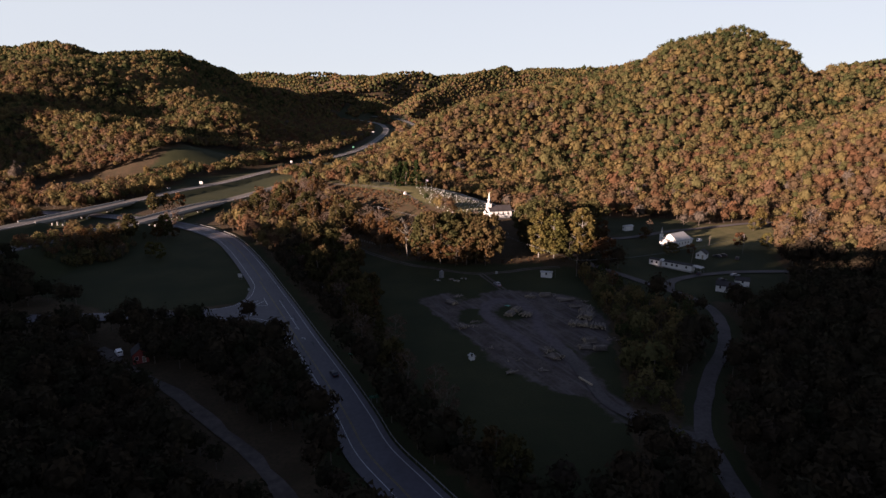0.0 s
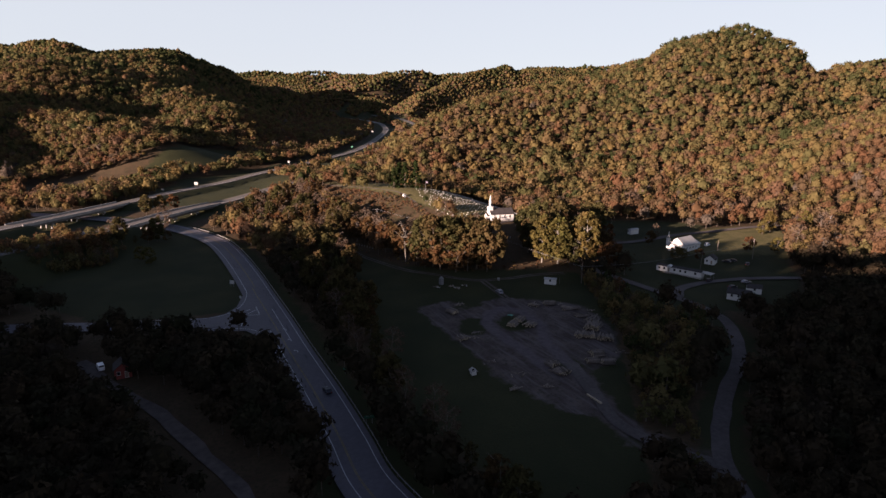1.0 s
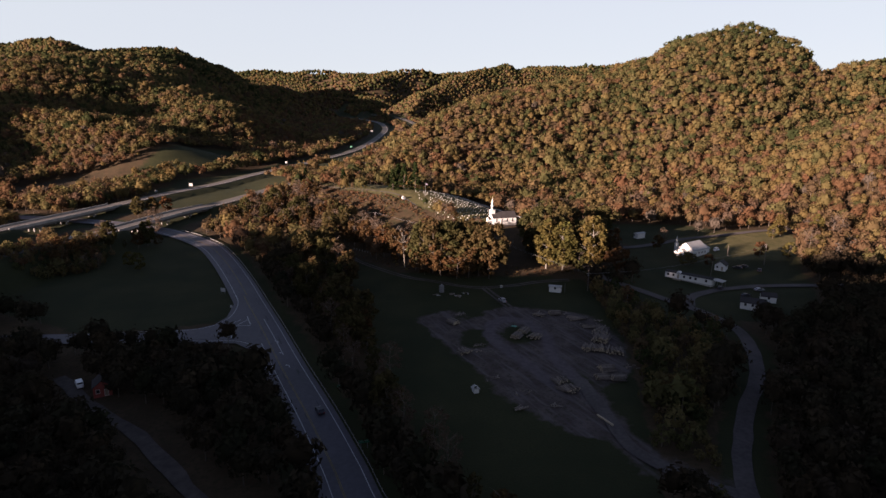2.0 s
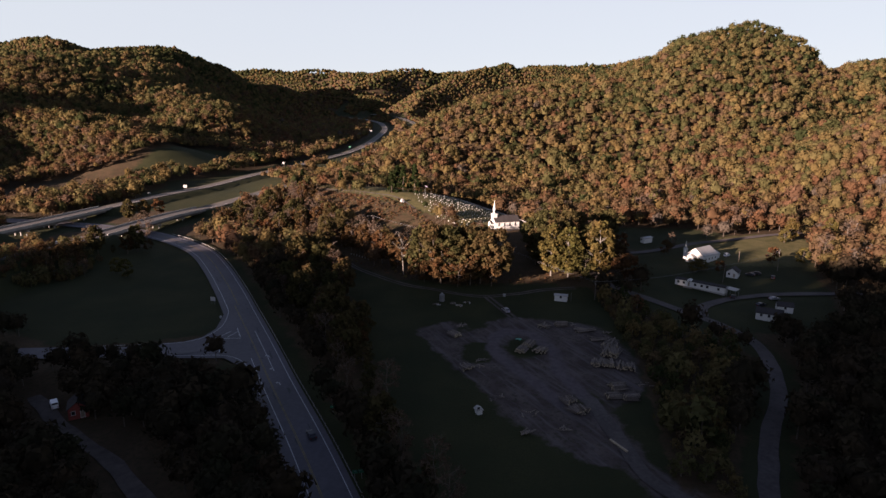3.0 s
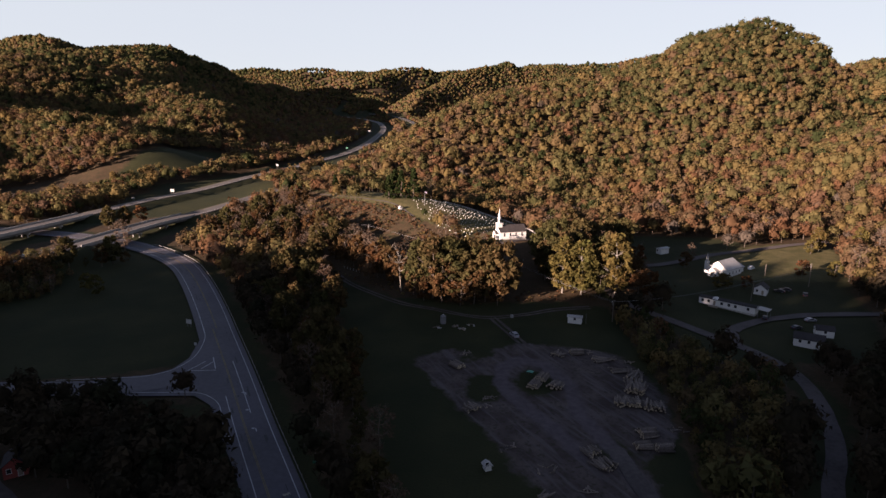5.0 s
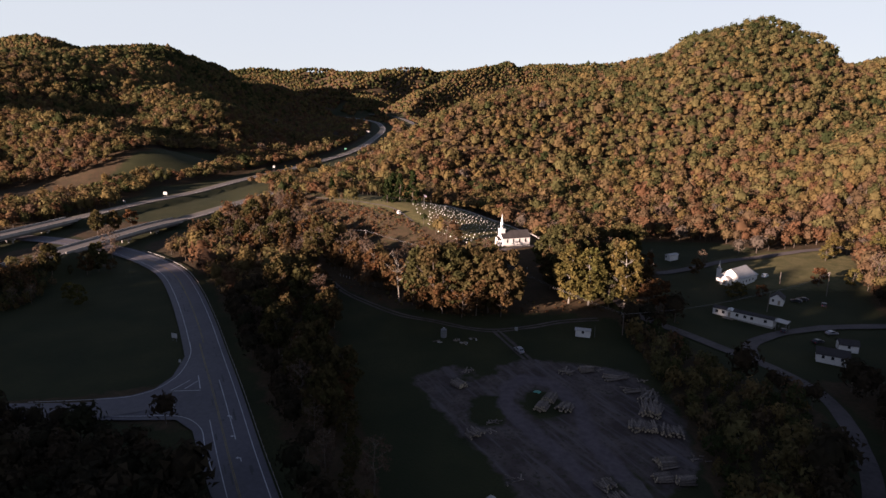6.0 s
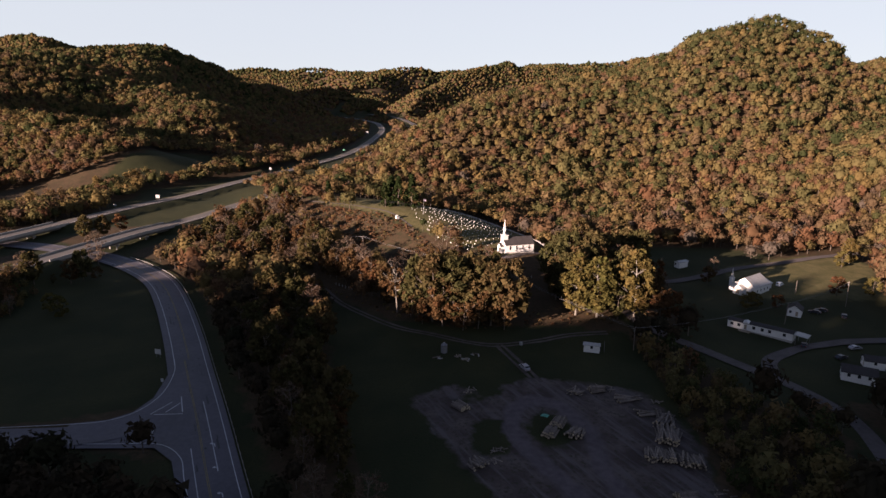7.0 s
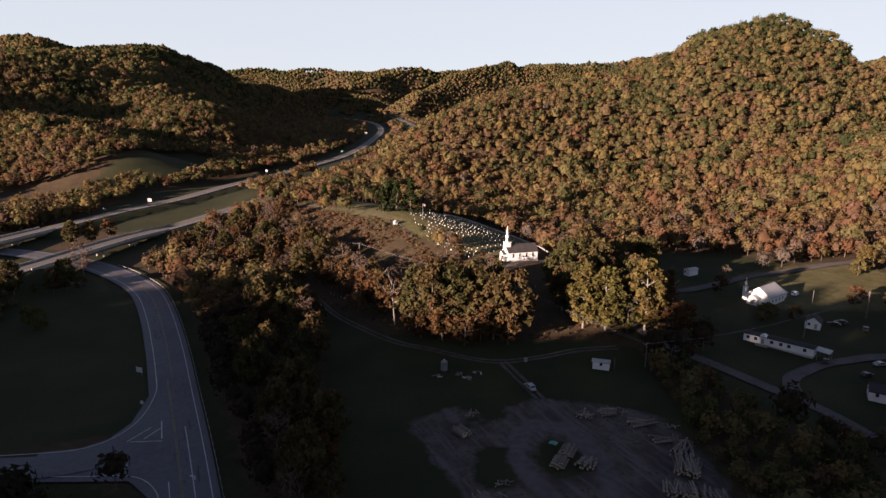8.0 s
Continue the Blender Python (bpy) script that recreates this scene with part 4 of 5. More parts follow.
marking(((-118, 230), (-100, 231), (-89, 231.3), (-77, 231.5), (-69, 226), (-64, 217), (-56, 203)), 0, 0.22, PAINT_WHITE, lift=MOUTH + 0.28)
for a, b in (((-82, 256), (-77.3, 246.3)), ((-77.3, 246.3), (-86.2, 245.5)), ((-86.2, 245.5), (-82, 256)), ((-80.6, 252.5), (-82.6, 246.2)), ((-81.6, 237.8), (-80.2, 232.5))):
    marking((a, ((a[0] + b[0]) / 2, (a[1] + b[1]) / 2), b), 0, 0.28, PAINT_WHITE, lift=MOUTH + 0.28)
# the wide mouth of the junction
mouth = ((-50, 190), (-58, 203), (-66, 216.5), (-70.5, 224.5), (-77.5, 229.9), (-92, 229.4), (-106, 229), (-106, 240.6), (-97, 242.8), (-92, 247), (-90, 255), (-92.6, 271), (-91.4, 270.2), (-75.4, 240.2), (-59.9, 210.2), (-47, 187))
lid = solid([(x, y, max(ground(x + i, y + j) for i in (-3, 0, 3) for j in (-3, 0, 3)) + MOUTH) for x, y in mouth], [tuple(range(len(mouth)))])
tagged(part("road", lid, ASPHALT, None), "wide asphalt mouth of a road junction", "road", kind="structure")


def turn_arrow(x, y, turn):
    v = [(-0.12, -1.4), (0.12, -1.4), (0.12, 0.3), (-0.5, 0.75), (-0.5, 1.1), (-1.15, 0.55), (-0.5, 0.0), (-0.5, 0.35), (-0.12, 0.1)]
    o = part("road_marking", solid([(a, b, 0) for a, b in v], [tuple(range(len(v)))]), PAINT_WHITE, None)
    o.matrix_basis = pose(x, y, ground(x, y) + 0.42, 2.5, 0, turn)
    tagged(o, "painted white left-turn arrow on asphalt", "road marking", kind="structure")


for x, y in ((-62.6, 232), (-58, 222), (-53.2, 212.5)):
    turn_arrow(x, y, 27)

# dark sealed cracks and patches on the asphalt
rng = np.random.RandomState(40)
for k in range(46):
    s = rng.uniform(120, 380)
    o = rng.choice([-2.1, -0.9, 0.4, 2.6, -3.4]) + rng.uniform(-0.3, 0.3)
    ob = ribbon(ROAD, (o - rng.uniform(0.1, 0.3), o + rng.uniform(0.1, 0.3)), PATCH, "asphalt_patch", 0.172, step=1.0, bed=(-7.2, 6.4), span=(s, s + rng.uniform(2, 6)))
    tagged(ob, "dark sealed crack in the grey asphalt", "asphalt patch", kind="structure")

rail = thing("guard_rail", Matrix(), "galvanised steel guard rail along the road shoulder", "guard rail")
p = spline(ROAD, 2.0)
d = np.gradient(p, axis=0)
d /= np.linalg.norm(d, axis=1)[:, None]
edge = p + np.stack([d[:, 1], -d[:, 0]], 1) * 6.9
keep = (edge[:, 1] > 110) & (edge[:, 1] < 402)
edge = edge[keep]
ez = np.convolve(np.pad(height(edge[:, 0], edge[:, 1]), 4, mode="edge"), np.ones(9) / 9, "valid") + 0.15
v, f = [], []
prof = ((0, 0.42), (-0.07, 0.5), (0, 0.58), (-0.07, 0.66), (0, 0.74), (0.05, 0.58))
for (x, y), z, dd in zip(edge, ez, d[keep]):
    for o, h in prof:
        v.append((x + dd[1] * o, y - dd[0] * o, z + h))
n = len(prof)
for i in range(len(edge) - 1):
    f += [(i * n + k, i * n + (k + 1) % n, (i + 1) * n + (k + 1) % n, (i + 1) * n + k) for k in range(n)]
part("rail", solid(v, f), STEEL, rail)
post = bpy.data.meshes.new("post")
one_box((0.12, 0.16, 1.5), (0, 0, 0.05)).to_mesh(post)
post.materials.append(TIMBER)
for (x, y), z in list(zip(edge, ez))[::2]:
    shared("post", post, rail, pose(x + 0.12, y, z))
for x, y in ((-48, 241), (-62, 268), (-78, 296), (-27, 197), (-95, 325)):
    m = thing("marker_post", pose(x + 3.5, y + 1.5, ground(x + 3.5, y + 1.5)), "white reflective marker post behind the guard rail", "marker post", "marker posts")
    part("post", one_tube((0, 0, -0.3), (0, 0, 1.5), 0.05, 0.05, 6), STEEL, m)
    part("reflector", one_box((0.45, 0.06, 0.6), (0, -0.06, 1.4)), SIGN_WHITE, m)


def road_sign(x, y, w, h, foot, turn, front, label, posts=2, z=None, bars=0, back=False):
    s = thing("road_sign", pose(x, y, ground(x, y) if z is None else z, 0, 0, turn), label, "road sign", "road signs")
    for k in range(posts):
        px = 0 if posts == 1 else (k - 0.5) * w * 0.6
        part("post", one_tube((px, 0.08, -0.8), (px, 0.08, foot + h * 0.9), 0.07, 0.07, 6), STEEL, s)
    board = part("panel", one_box((w, 0.06, h), (0, 0, foot + h / 2), bevel=0.015), SIGN_BACK if back else front, s)
    for k in range(bars):
        part("bar", one_box((w * (0.7 - 0.12 * k), 0.02, h * 0.12), (0, -0.045, foot + h * (0.72 - 0.26 * k))), SIGN_WHITE, board)
    return s


road_sign(-102, 283, 2.6, 1.8, 1.3, -20, SIGN_BACK, "grey back of a road sign in the grass", back=True)
road_sign(-91, 263, 0.8, 1.1, 1.5, 10, SIGN_BACK, "small grey sign back at the junction", posts=1, back=True)
road_sign(-21, 166, 2.8, 0.9, 1.7, 15, SIGN_GREEN, "green road sign with a white lettering bar", bars=1)
road_sign(-33, 196, 1.4, 0.8, 1.5, 20, SIGN_GREEN, "small green roadside sign", posts=1, bars=1)
road_sign(-236, 561, 4.0, 2.5, 2.0, -20, SIGN_WHITE, "large pale highway sign seen against dark woods")
road_sign(-246, 517, 3.0, 1.3, 1.5, -20, SIGN_WHITE, "pale sign beside the highway", z=12.5)
road_sign(-190, 712, 2.6, 2.2, 2.4, -15, SIGN_WHITE, "white sign beside the far highway", z=21)
road_sign(-153, 1178, 5, 3.6, 3, -8, SIGN_WHITE, "large pale sign at the far bend of the highway", z=44)
road_sign(-147, 905, 3, 2.0, 2, -10, SIGN_GREEN, "distant green sign beside the highway", z=30)
road_sign(-231, 452, 2.2, 1.6, 1.4, -25, SIGN_GREEN, "green sign on the slip road under the bridge", bars=1)


# ---- bridges ----
def bridge(line, y0, y1, label, piers):
    b = thing("bridge", Matrix(), label, "bridge", "bridges")
    q = spline(line, 3.0)
    q = q[(q[:, 1] > y0) & (q[:, 1] < y1)]
    dd = np.gradient(q[:, :2], axis=0)
    dd /= np.linalg.norm(dd, axis=1)[:, None]
    right = np.stack([dd[:, 1], -dd[:, 0], 0 * dd[:, 0]], 1)

    def beam(o, z0, z1, half):
        v, f = [], []
        for pt, r in zip(q, right):
            for oo, zz in ((o - half, z0), (o + half, z0), (o + half, z1), (o - half, z1)):
                v.append(tuple(pt + r * oo + (0, 0, zz)))
        for i in range(len(q) - 1):
            f += [(4 * i + k, 4 * i + (k + 1) % 4, 4 * i + 4 + (k + 1) % 4, 4 * i + 4 + k) for k in range(4)]
        f += [(0, 1, 2, 3), (4 * len(q) - 4, 4 * len(q) - 3, 4 * len(q) - 2, 4 * len(q) - 1)]
        return solid(v, f)

    part("deck", beam(0, -0.95, -0.06, 6.5), CONCRETE, b)
    for o in (-6.4, 6.4):
        part("parapet", beam(o, -0.05, 0.85, 0.18), CONCRETE, b)
    for o in (-4.6, -1.6, 1.6, 4.6):
        part("girder", beam(o, -2.5, -0.97, 0.28), GIRDER, b)
    for py in piers:
        k = int(np.argmin(abs(q[:, 1] - py)))
        pt, r = q[k], right[k]
        ang = math.degrees(math.atan2(r[1], r[0]))
        cap = part("pier_cap", one_box((11.5, 1.1, 1.0), (pt[0], pt[1], pt[2] - 3.05), ang), CONCRETE, b)
        for o in (-4.2, 0, 4.2):
            x, y = pt[0] + r[0] * o, pt[1] + r[1] * o
            part("column", one_tube((x, y, ground(x, y) - 1), (x, y, pt[2] - 3.4), 0.5, 0.5, 12), CONCRETE, cap)
    return b


bridge(HIGHWAY_A, 372, 466, "concrete highway bridge on round columns over a road", (395, 418, 441))
bridge(HIGHWAY_B, 372, 466, "concrete highway bridge over the curving road", (396, 420, 443))
for line in (HIGHWAY_A, HIGHWAY_B):
    for o, mat in ((-4.9, PAINT_YELLOW), (3.7, PAINT_WHITE)):
        tagged(ribbon(line, (o - 0.15, o + 0.15), mat, "road_marking", 0.012, step=6), "painted edge line of the highway", "road marking", kind="structure")


# ---- the white church on the knoll ----
def church():
    z = min(ground(22, 382), ground(27, 377), ground(38, 386)) + 0.5
    c = thing("church", pose(25.0, 380.0, z, 0, 0, -72) @ Matrix.Scale(0.84, 4), "white boarded country church with a steeple and dark roof", "church")
    part("foundation", one_box((8.9, 18.4, 2.4), (0, 9, -1.1)), CONCRETE, c)
    wall = part("wall", gable_walls(8.6, 18, 4.5, 8.3), WHITE, c)
    for s in (-1, 1):
        part("roof", roof_side(8.6, 18, 4.5, 8.3, s), SHINGLE, c)
        for y in (2.6, 6.2, 9.8, 13.4):
            opening(wall, "window", 1.0, 2.3, (s * 4.33, y * 1.12, 1.5), 90 * s)
    porch = part("vestibule", gable_walls(4.6, 2.4, 3.3, 5.0), WHITE, c)
    porch.matrix_basis = pose(0, -2.4, 0)
    for s in (-1, 1):
        o = part("vestibule_roof", roof_side(4.6, 2.4, 3.3, 5.0, s, 0.25), SHINGLE, c)
        o.matrix_basis = pose(0, -2.4, 0)
    opening(porch, "door", 1.6, 2.3, (0, -0.04, 0.3), 0, TIMBER)
    for s in (-1, 1):
        opening(wall, "window", 0.9, 2.1, (s * 3.2, -0.03, 1.5), 0)
    tower = part("tower", one_box((3.2, 3.2, 9.6), (0, 0.9, 4.8), bevel=0.03), WHITE, c)
    opening(tower, "window", 0.9, 1.5, (0, -0.74, 6.2), 0)
    part("cornice", one_box((3.7, 3.7, 0.3), (0, 0.9, 9.7)), WHITE, tower)
    belfry = part("belfry", one_tube((0, 0.9, 9.85), (0, 0.9, 13.2), 1.1, 1.0, 8), WHITE, c)
    for k in range(4):
        a = 90 * k
        part("louvre", one_box((0.8, 0.08, 1.6), (1.2 * math.sin(radians(a)), 0.9 - 1.2 * math.cos(radians(a)), 11.4), a), DARK_GLASS, belfry)
    part("belfry_cornice", one_tube((0, 0.9, 13.2), (0, 0.9, 13.4), 1.2, 1.2, 8), WHITE, belfry)
    part("spire", one_tube((0, 0.9, 13.4), (0, 0.9, 19.0), 0.85, 0.03, 8), WHITE, c)
    for k in range(4):
        part("step", one_box((2.6, 0.35, 0.2), (0, -2.6 - 0.35 * k, 0.1 - 0.2 * k)), CONCRETE, c)


church()
tagged(ribbon(((16, 372), (28, 373), (38, 380), (52, 384), (66, 378)), (-1.5, 0, 1.5), GRAVEL, "path", 0.12, flat=False, ragged=0.3), "pale gravel drive beside the church", "path", kind="structure")


# ---- graves ----
def gravestone(kind):
    g = thing("gravestone", Matrix(), "upright pale gravestone on a low base in the grass", "gravestone", "graves of the churchyard")
    mat = WHITE_STONE if kind != 3 else GREY_STONE
    if kind == 3:
        tagged(g, "grey granite gravestone on a low base in the grass")
    if kind == 4:
        tagged(g, "slender pale obelisk gravestone in the grass")
        part("base", one_box((0.9, 0.9, 0.9), (0, 0, 0.1)), mat, g)
        part("shaft", one_tube((0, 0, 0.5), (0, 0, 2.6), 0.32, 0.2, 4), mat, g)
        return g
    w, h = ((0.9, 0.95), (0.7, 1.2), (1.5, 0.8), (1.3, 1.0))[kind]
    part("base", one_box((w + 0.3, 0.6, 0.7), (0, 0, -0.05)), mat, g)
    n = 7
    top = [(-w / 2, 0.3), (w / 2, 0.3)] + [(w / 2 * math.cos(math.pi * k / n), h + 0.22 * math.sin(math.pi * k / n)) for k in range(n + 1)]
    m = len(top)
    part("slab", solid([(a, -0.14, b) for a, b in top] + [(a, 0.14, b) for a, b in top],
                       [tuple(range(m)), tuple(range(2 * m - 1, m - 1, -1))] + [(k, (k + 1) % m, m + (k + 1) % m, m + k) for k in range(m)]), mat, g)
    return g


rng = np.random.RandomState(9)
kinds = [gravestone(k) for k in range(5)]
used = set()
GRAVES = ((-26, 446), (-18, 417), (-5, 394), (6, 381), (19, 388), (37, 416), (29, 446), (8, 468), (-12, 460))
u = np.array((math.cos(radians(44)), math.sin(radians(44))))
w = np.array((-u[1], u[0]))
for i in range(-16, 17):
    for j in range(-16, 17):
        x, y = np.array((3, 430)) + u * (i * 3.7 + rng.uniform(-0.25, 0.25)) + w * (j * 2.5 + rng.uniform(-0.5, 0.5))
        if rng.uniform() < 0.2 or not inside(np.array([x]), np.array([y]), GRAVES)[0]:
            continue
        k = int(rng.choice(5, p=(0.36, 0.22, 0.2, 0.17, 0.05)))
        m = pose(x, y, ground(x, y), rng.uniform(-3, 3), rng.uniform(-3, 3), -46 + rng.uniform(-5, 5)) @ Matrix.Scale(rng.uniform(0.5, 0.75), 4)
        if k in used:
            copy_thing(kinds[k], m)
        else:
            kinds[k].matrix_basis = m
            used.add(k)
wall = thing("churchyard_wall", Matrix(), "low pale stone wall behind the graves", "wall")
pts = spline(((-6, 478), (14, 470), (32, 448), (46, 420), (50, 400)), 2.2)
for k, ((x0, y0), (x1, y1)) in enumerate(zip(pts, pts[1:])):
    ang = math.degrees(math.atan2(y1 - y0, x1 - x0))
    part("stone_course", one_box((2.18, 0.4, 0.9 + 0.06 * (k % 3)), ((x0 + x1) / 2, (y0 + y1) / 2, ground((x0 + x1) / 2, (y0 + y1) / 2) + 0.3), ang, bevel=0.05), GREY_STONE, wall)
fp = thing("flagpole", pose(-17, 437, ground(-17, 437)), "white flagpole with a drooping flag in the churchyard", "flagpole")
part("pole", one_tube((0, 0, -0.5), (0, 0, 8.5), 0.09, 0.05, 8), SIGN_WHITE, fp)
part("flag", solid([(0.05, 0, 8.3), (0.9, 0.25, 8.0), (1.5, 0.1, 7.6), (1.4, 0.05, 6.7), (0.8, 0.2, 6.9), (0.05, 0, 7.2), (0.05, 0.03, 8.3), (0.9, 0.28, 8.0), (1.5, 0.13, 7.6), (1.4, 0.08, 6.7), (0.8, 0.23, 6.9), (0.05, 0.03, 7.2)],
                   [(0, 1, 4, 5), (1, 2, 3, 4), (6, 11, 10, 7), (7, 10, 9, 8), (0, 6, 7, 1), (1, 7, 8, 2), (2, 8, 9, 3), (3, 9, 10, 4), (4, 10, 11, 5), (5, 11, 6, 0)]), FLAG_CLOTH, fp)
hut = thing("hut", pose(-31, 425, ground(-31, 425), 0, 0, 30), "tiny white hut at the edge of the churchyard", "hut")
part("wall", gable_walls(1.7, 2.0, 1.6, 2.2), WHITE, hut)
for s in (-1, 1):
    part("roof", roof_side(1.7, 2.0, 1.6, 2.2, s, 0.2), TIN, hut)
tagged(ribbon(((-100, 498), (-62, 464), (-34, 432), (-22, 414)), (-0.5, 0.5), GRAVEL, "path", 0.14, flat=False, ragged=0.2), "pale worn path along the knoll", "path", kind="structure")


# ---- houses of the hamlet ----
def house(x, y, turn, w, l, eave, ridge, wall_mat, roof_mat, label, side_windows=3, name="house", door=True, chimney=False):
    h = thing(name, pose(x, y, ground(x, y) + 0.2, 0, 0, turn), label, "house" if name == "house" else name.replace("_", " "), "houses" if name == "house" else "")
    wl = part("wall", gable_walls(w, l, eave, ridge), wall_mat, h)
    for s in (-1, 1):
        r = part("roof", roof_side(w, l, eave, ridge, s), roof_mat, h)
        for k in range(side_windows):
            opening(wl, "window", 0.9, 1.1, (s * (w / 2 + 0.03), l * (k + 0.7) / (side_windows + 0.4), 1.2), 90 * s)
    if chimney:
        part("chimney", one_box((0.6, 0.6, 1.8), (w * 0.2, l * 0.6, ridge)), CONCRETE, r)
    opening(wl, "window", 0.9, 1.1, (-w * 0.25, -0.03, 1.2), 0)
    if door:
        opening(wl, "door", 0.95, 2.0, (w * 0.2, -0.03, 0.1), 0, TIMBER)
    return h


chapel = house(133.5, 355, -52, 10.5, 14, 3.6, 7.2, WHITE, TIN, "white boarded chapel with a pale metal roof on a lawn", 4, "chapel", door=False)
porch = part("porch_wall", gable_walls(4.6, 3.2, 2.6, 4.1), WHITE, chapel)
porch.matrix_basis = pose(-1.0, -3.2, 0)
opening(porch, "door", 1.5, 2.1, (0, -0.03, 0.1), 0, TIMBER)
for s in (-1, 1):
    o = part("porch_roof", roof_side(4.6, 3.2, 2.6, 4.1, s, 0.3), TIN, chapel)
    o.matrix_basis = pose(-1.0, -3.2, 0)
annex = part("annex", gable_walls(7, 4.5, 2.6, 4.2), WHITE, chapel)
annex.matrix_basis = pose(0.6, 14.05, 0)
for s in (-1, 1):
    o = part("annex_roof", roof_side(7, 4.5, 2.6, 4.2, s, 0.3), TIN, chapel)
    o.matrix_basis = pose(0.6, 14.4, 0)
tower = part("turret", one_box((1.6, 1.6, 6.0), (-6.1, 0.8, 3.0), bevel=0.03), WHITE, chapel)
part("turret_cornice", one_box((1.9, 1.9, 0.2), (-6.1, 0.8, 6.05)), WHITE, tower)
part("spire", one_tube((-6.1, 0.8, 6.1), (-6.1, 0.8, 10.5), 0.75, 0.03, 8), TIN, chapel)

house(141, 327, -35, 5.2, 6.5, 2.7, 4.6, WHITE, SHINGLE, "small white house with a grey roof beside a pole", 2)
house(127.5, 275, -120, 6.2, 9.5, 2.6, 4.2, WHITE, SHINGLE, "low white house with a dark roof beside the road", 3)
house(140, 283, -110, 4.5, 6, 2.4, 3.7, WHITE, SHINGLE, "small white outbuilding behind a low house", 1)
house(137, 468, -40, 7, 11, 3.0, 5.0, WHITE, SHINGLE, "white house half hidden at the foot of the wooded hill", 3, chimney=True)
house(163, 470, -20, 5, 6, 2.6, 4.3, WHITE, TIN, "small white house among trees below the hill", 2)
house(246, 420, -60, 8, 12, 3.0, 5.6, TIMBER, SHINGLE, "brown house with a dark roof among yellow trees", 3, chimney=True)
house(268, 402, -30, 6, 8, 2.8, 4.6, WHITE, SHINGLE, "white house among trees at the valley's edge", 2)
house(-122, 414, 35, 3.2, 4.0, 2.6, 3.8, WHITE, TIN, "small white shed between autumn trees", 0, "shed", door=False)
house(-104, 191, 30, 5, 6.5, 3.0, 5.0, RED_BARN, SHINGLE, "dark red barn beside a gravel track", 0, "barn")
house(117, 393, -60, 3.2, 6.5, 2.8, 3.3, WHITE, TIN, "pale box trailer beside the lane", 0, "box_trailer", door=False)
house(52.4, 291.4, 75, 2.6, 5.4, 2.4, 2.8, WHITE, TIN, "white caravan parked on the dark field", 1, "caravan")
tank = thing("water_tank", pose(-3, 289.5, ground(-3, 289.5)), "upright grey metal tank with a rounded top on the field", "tank")
part("body", one_tube((0, 0, -0.3), (0, 0, 2.9), 1.15, 1.15, 18), STEEL, tank)
part("dome", one_tube((0, 0, 2.9), (0, 0, 3.5), 1.15, 0.35, 18), STEEL, tank)
part("hatch", one_tube((0, 0, 3.5), (0, 0, 3.68), 0.34, 0.3, 12), TIN, tank)
for z in (0.5, 1.5, 2.5):
    part("band", one_tube((0, 0, z), (0, 0, z + 0.09), 1.19, 1.19, 18), GIRDER, tank)
scrap = random.Random(21)
for x, y, many in ((1.5, 286, 7), (4.5, 283.5, 9), (8, 287, 4), (-5.5, 285, 4)):
    heap = thing("scrap_heap", pose(x, y, ground(x, y)), "small heap of weathered boards and rubble in the grass", "scrap heap", "scrap heaps on the field")
    for k in range(many):
        size = (scrap.uniform(0.5, 1.9), scrap.uniform(0.25, 0.6), scrap.uniform(0.15, 0.5))
        part("board", one_box(size, (scrap.uniform(-1.2, 1.2), scrap.uniform(-0.9, 0.9), scrap.uniform(0.05, 0.4)), scrap.uniform(0, 180), bevel=0.03, lean=(scrap.uniform(-12, 12), scrap.uniform(-12, 12))), scrap.choice((TIMBER, CONCRETE, LOG_BARK)), heap)
house(9.5, 196, 20, 1.6, 1.8, 1.2, 1.7, WHITE, TIN, "little pale box hut on the grass by the yard", 0, "box_hut", door=False)

# the long mobile home
mh = thing("mobile_home", pose(110.3, 317.5, ground(118, 309) + 0.3, 0, 0, -43.5), "long pale mobile home with a dark low roof", "mobile home")
wl = part("wall", solid([(x, y, z) for x in (0, 23) for y, z in ((-2.1, 0.2), (-2.1, 2.9), (0, 3.5), (2.1, 2.9), (2.1, 0.2))], [(0, 1, 2, 3, 4), (9, 8, 7, 6, 5), (0, 5, 6, 1), (1, 6, 7, 2), (2, 7, 8, 3), (3, 8, 9, 4), (4, 9, 5, 0)]), WHITE, mh)
part("skirting", one_box((22.8, 4.0, 1.2), (11.5, 0, -0.35)), CONCRETE, mh)
for s in (-1, 1):
    part("roof", solid([(x, y, z) for x in (-0.25, 23.25) for y, z in ((0, 3.53), (s * 2.4, 2.84), (s * 2.4, 2.94), (0, 3.65))], [(0, 1, 2, 3), (7, 6, 5, 4), (0, 4, 5, 1), (1, 5, 6, 2), (2, 6, 7, 3), (3, 7, 4, 0)]), SHINGLE, mh)
for x in (1.6, 4.2, 9.6, 12.6, 15.2, 20.2):
    opening(wl, "window", 1.1, 1.2, (x, -2.13, 1.2), 0)
opening(wl, "door", 0.95, 2.0, (6.6, -2.13, 0.4), 0, TIMBER)
part("gable", solid([(5.2, -2.2, 2.75), (8.2, -2.2, 2.75), (6.7, -2.2, 3.9), (5.2, -0.2, 3.4), (8.2, -0.2, 3.4), (6.7, -0.2, 4.0)], [(0, 1, 2), (5, 4, 3), (0, 3, 4, 1), (1, 4, 5, 2), (2, 5, 3, 0)]), WHITE, mh)
part("porch_deck", one_box((4.0, 2.0, 0.25), (6.7, -3.2, 0.1)), TIMBER, mh)
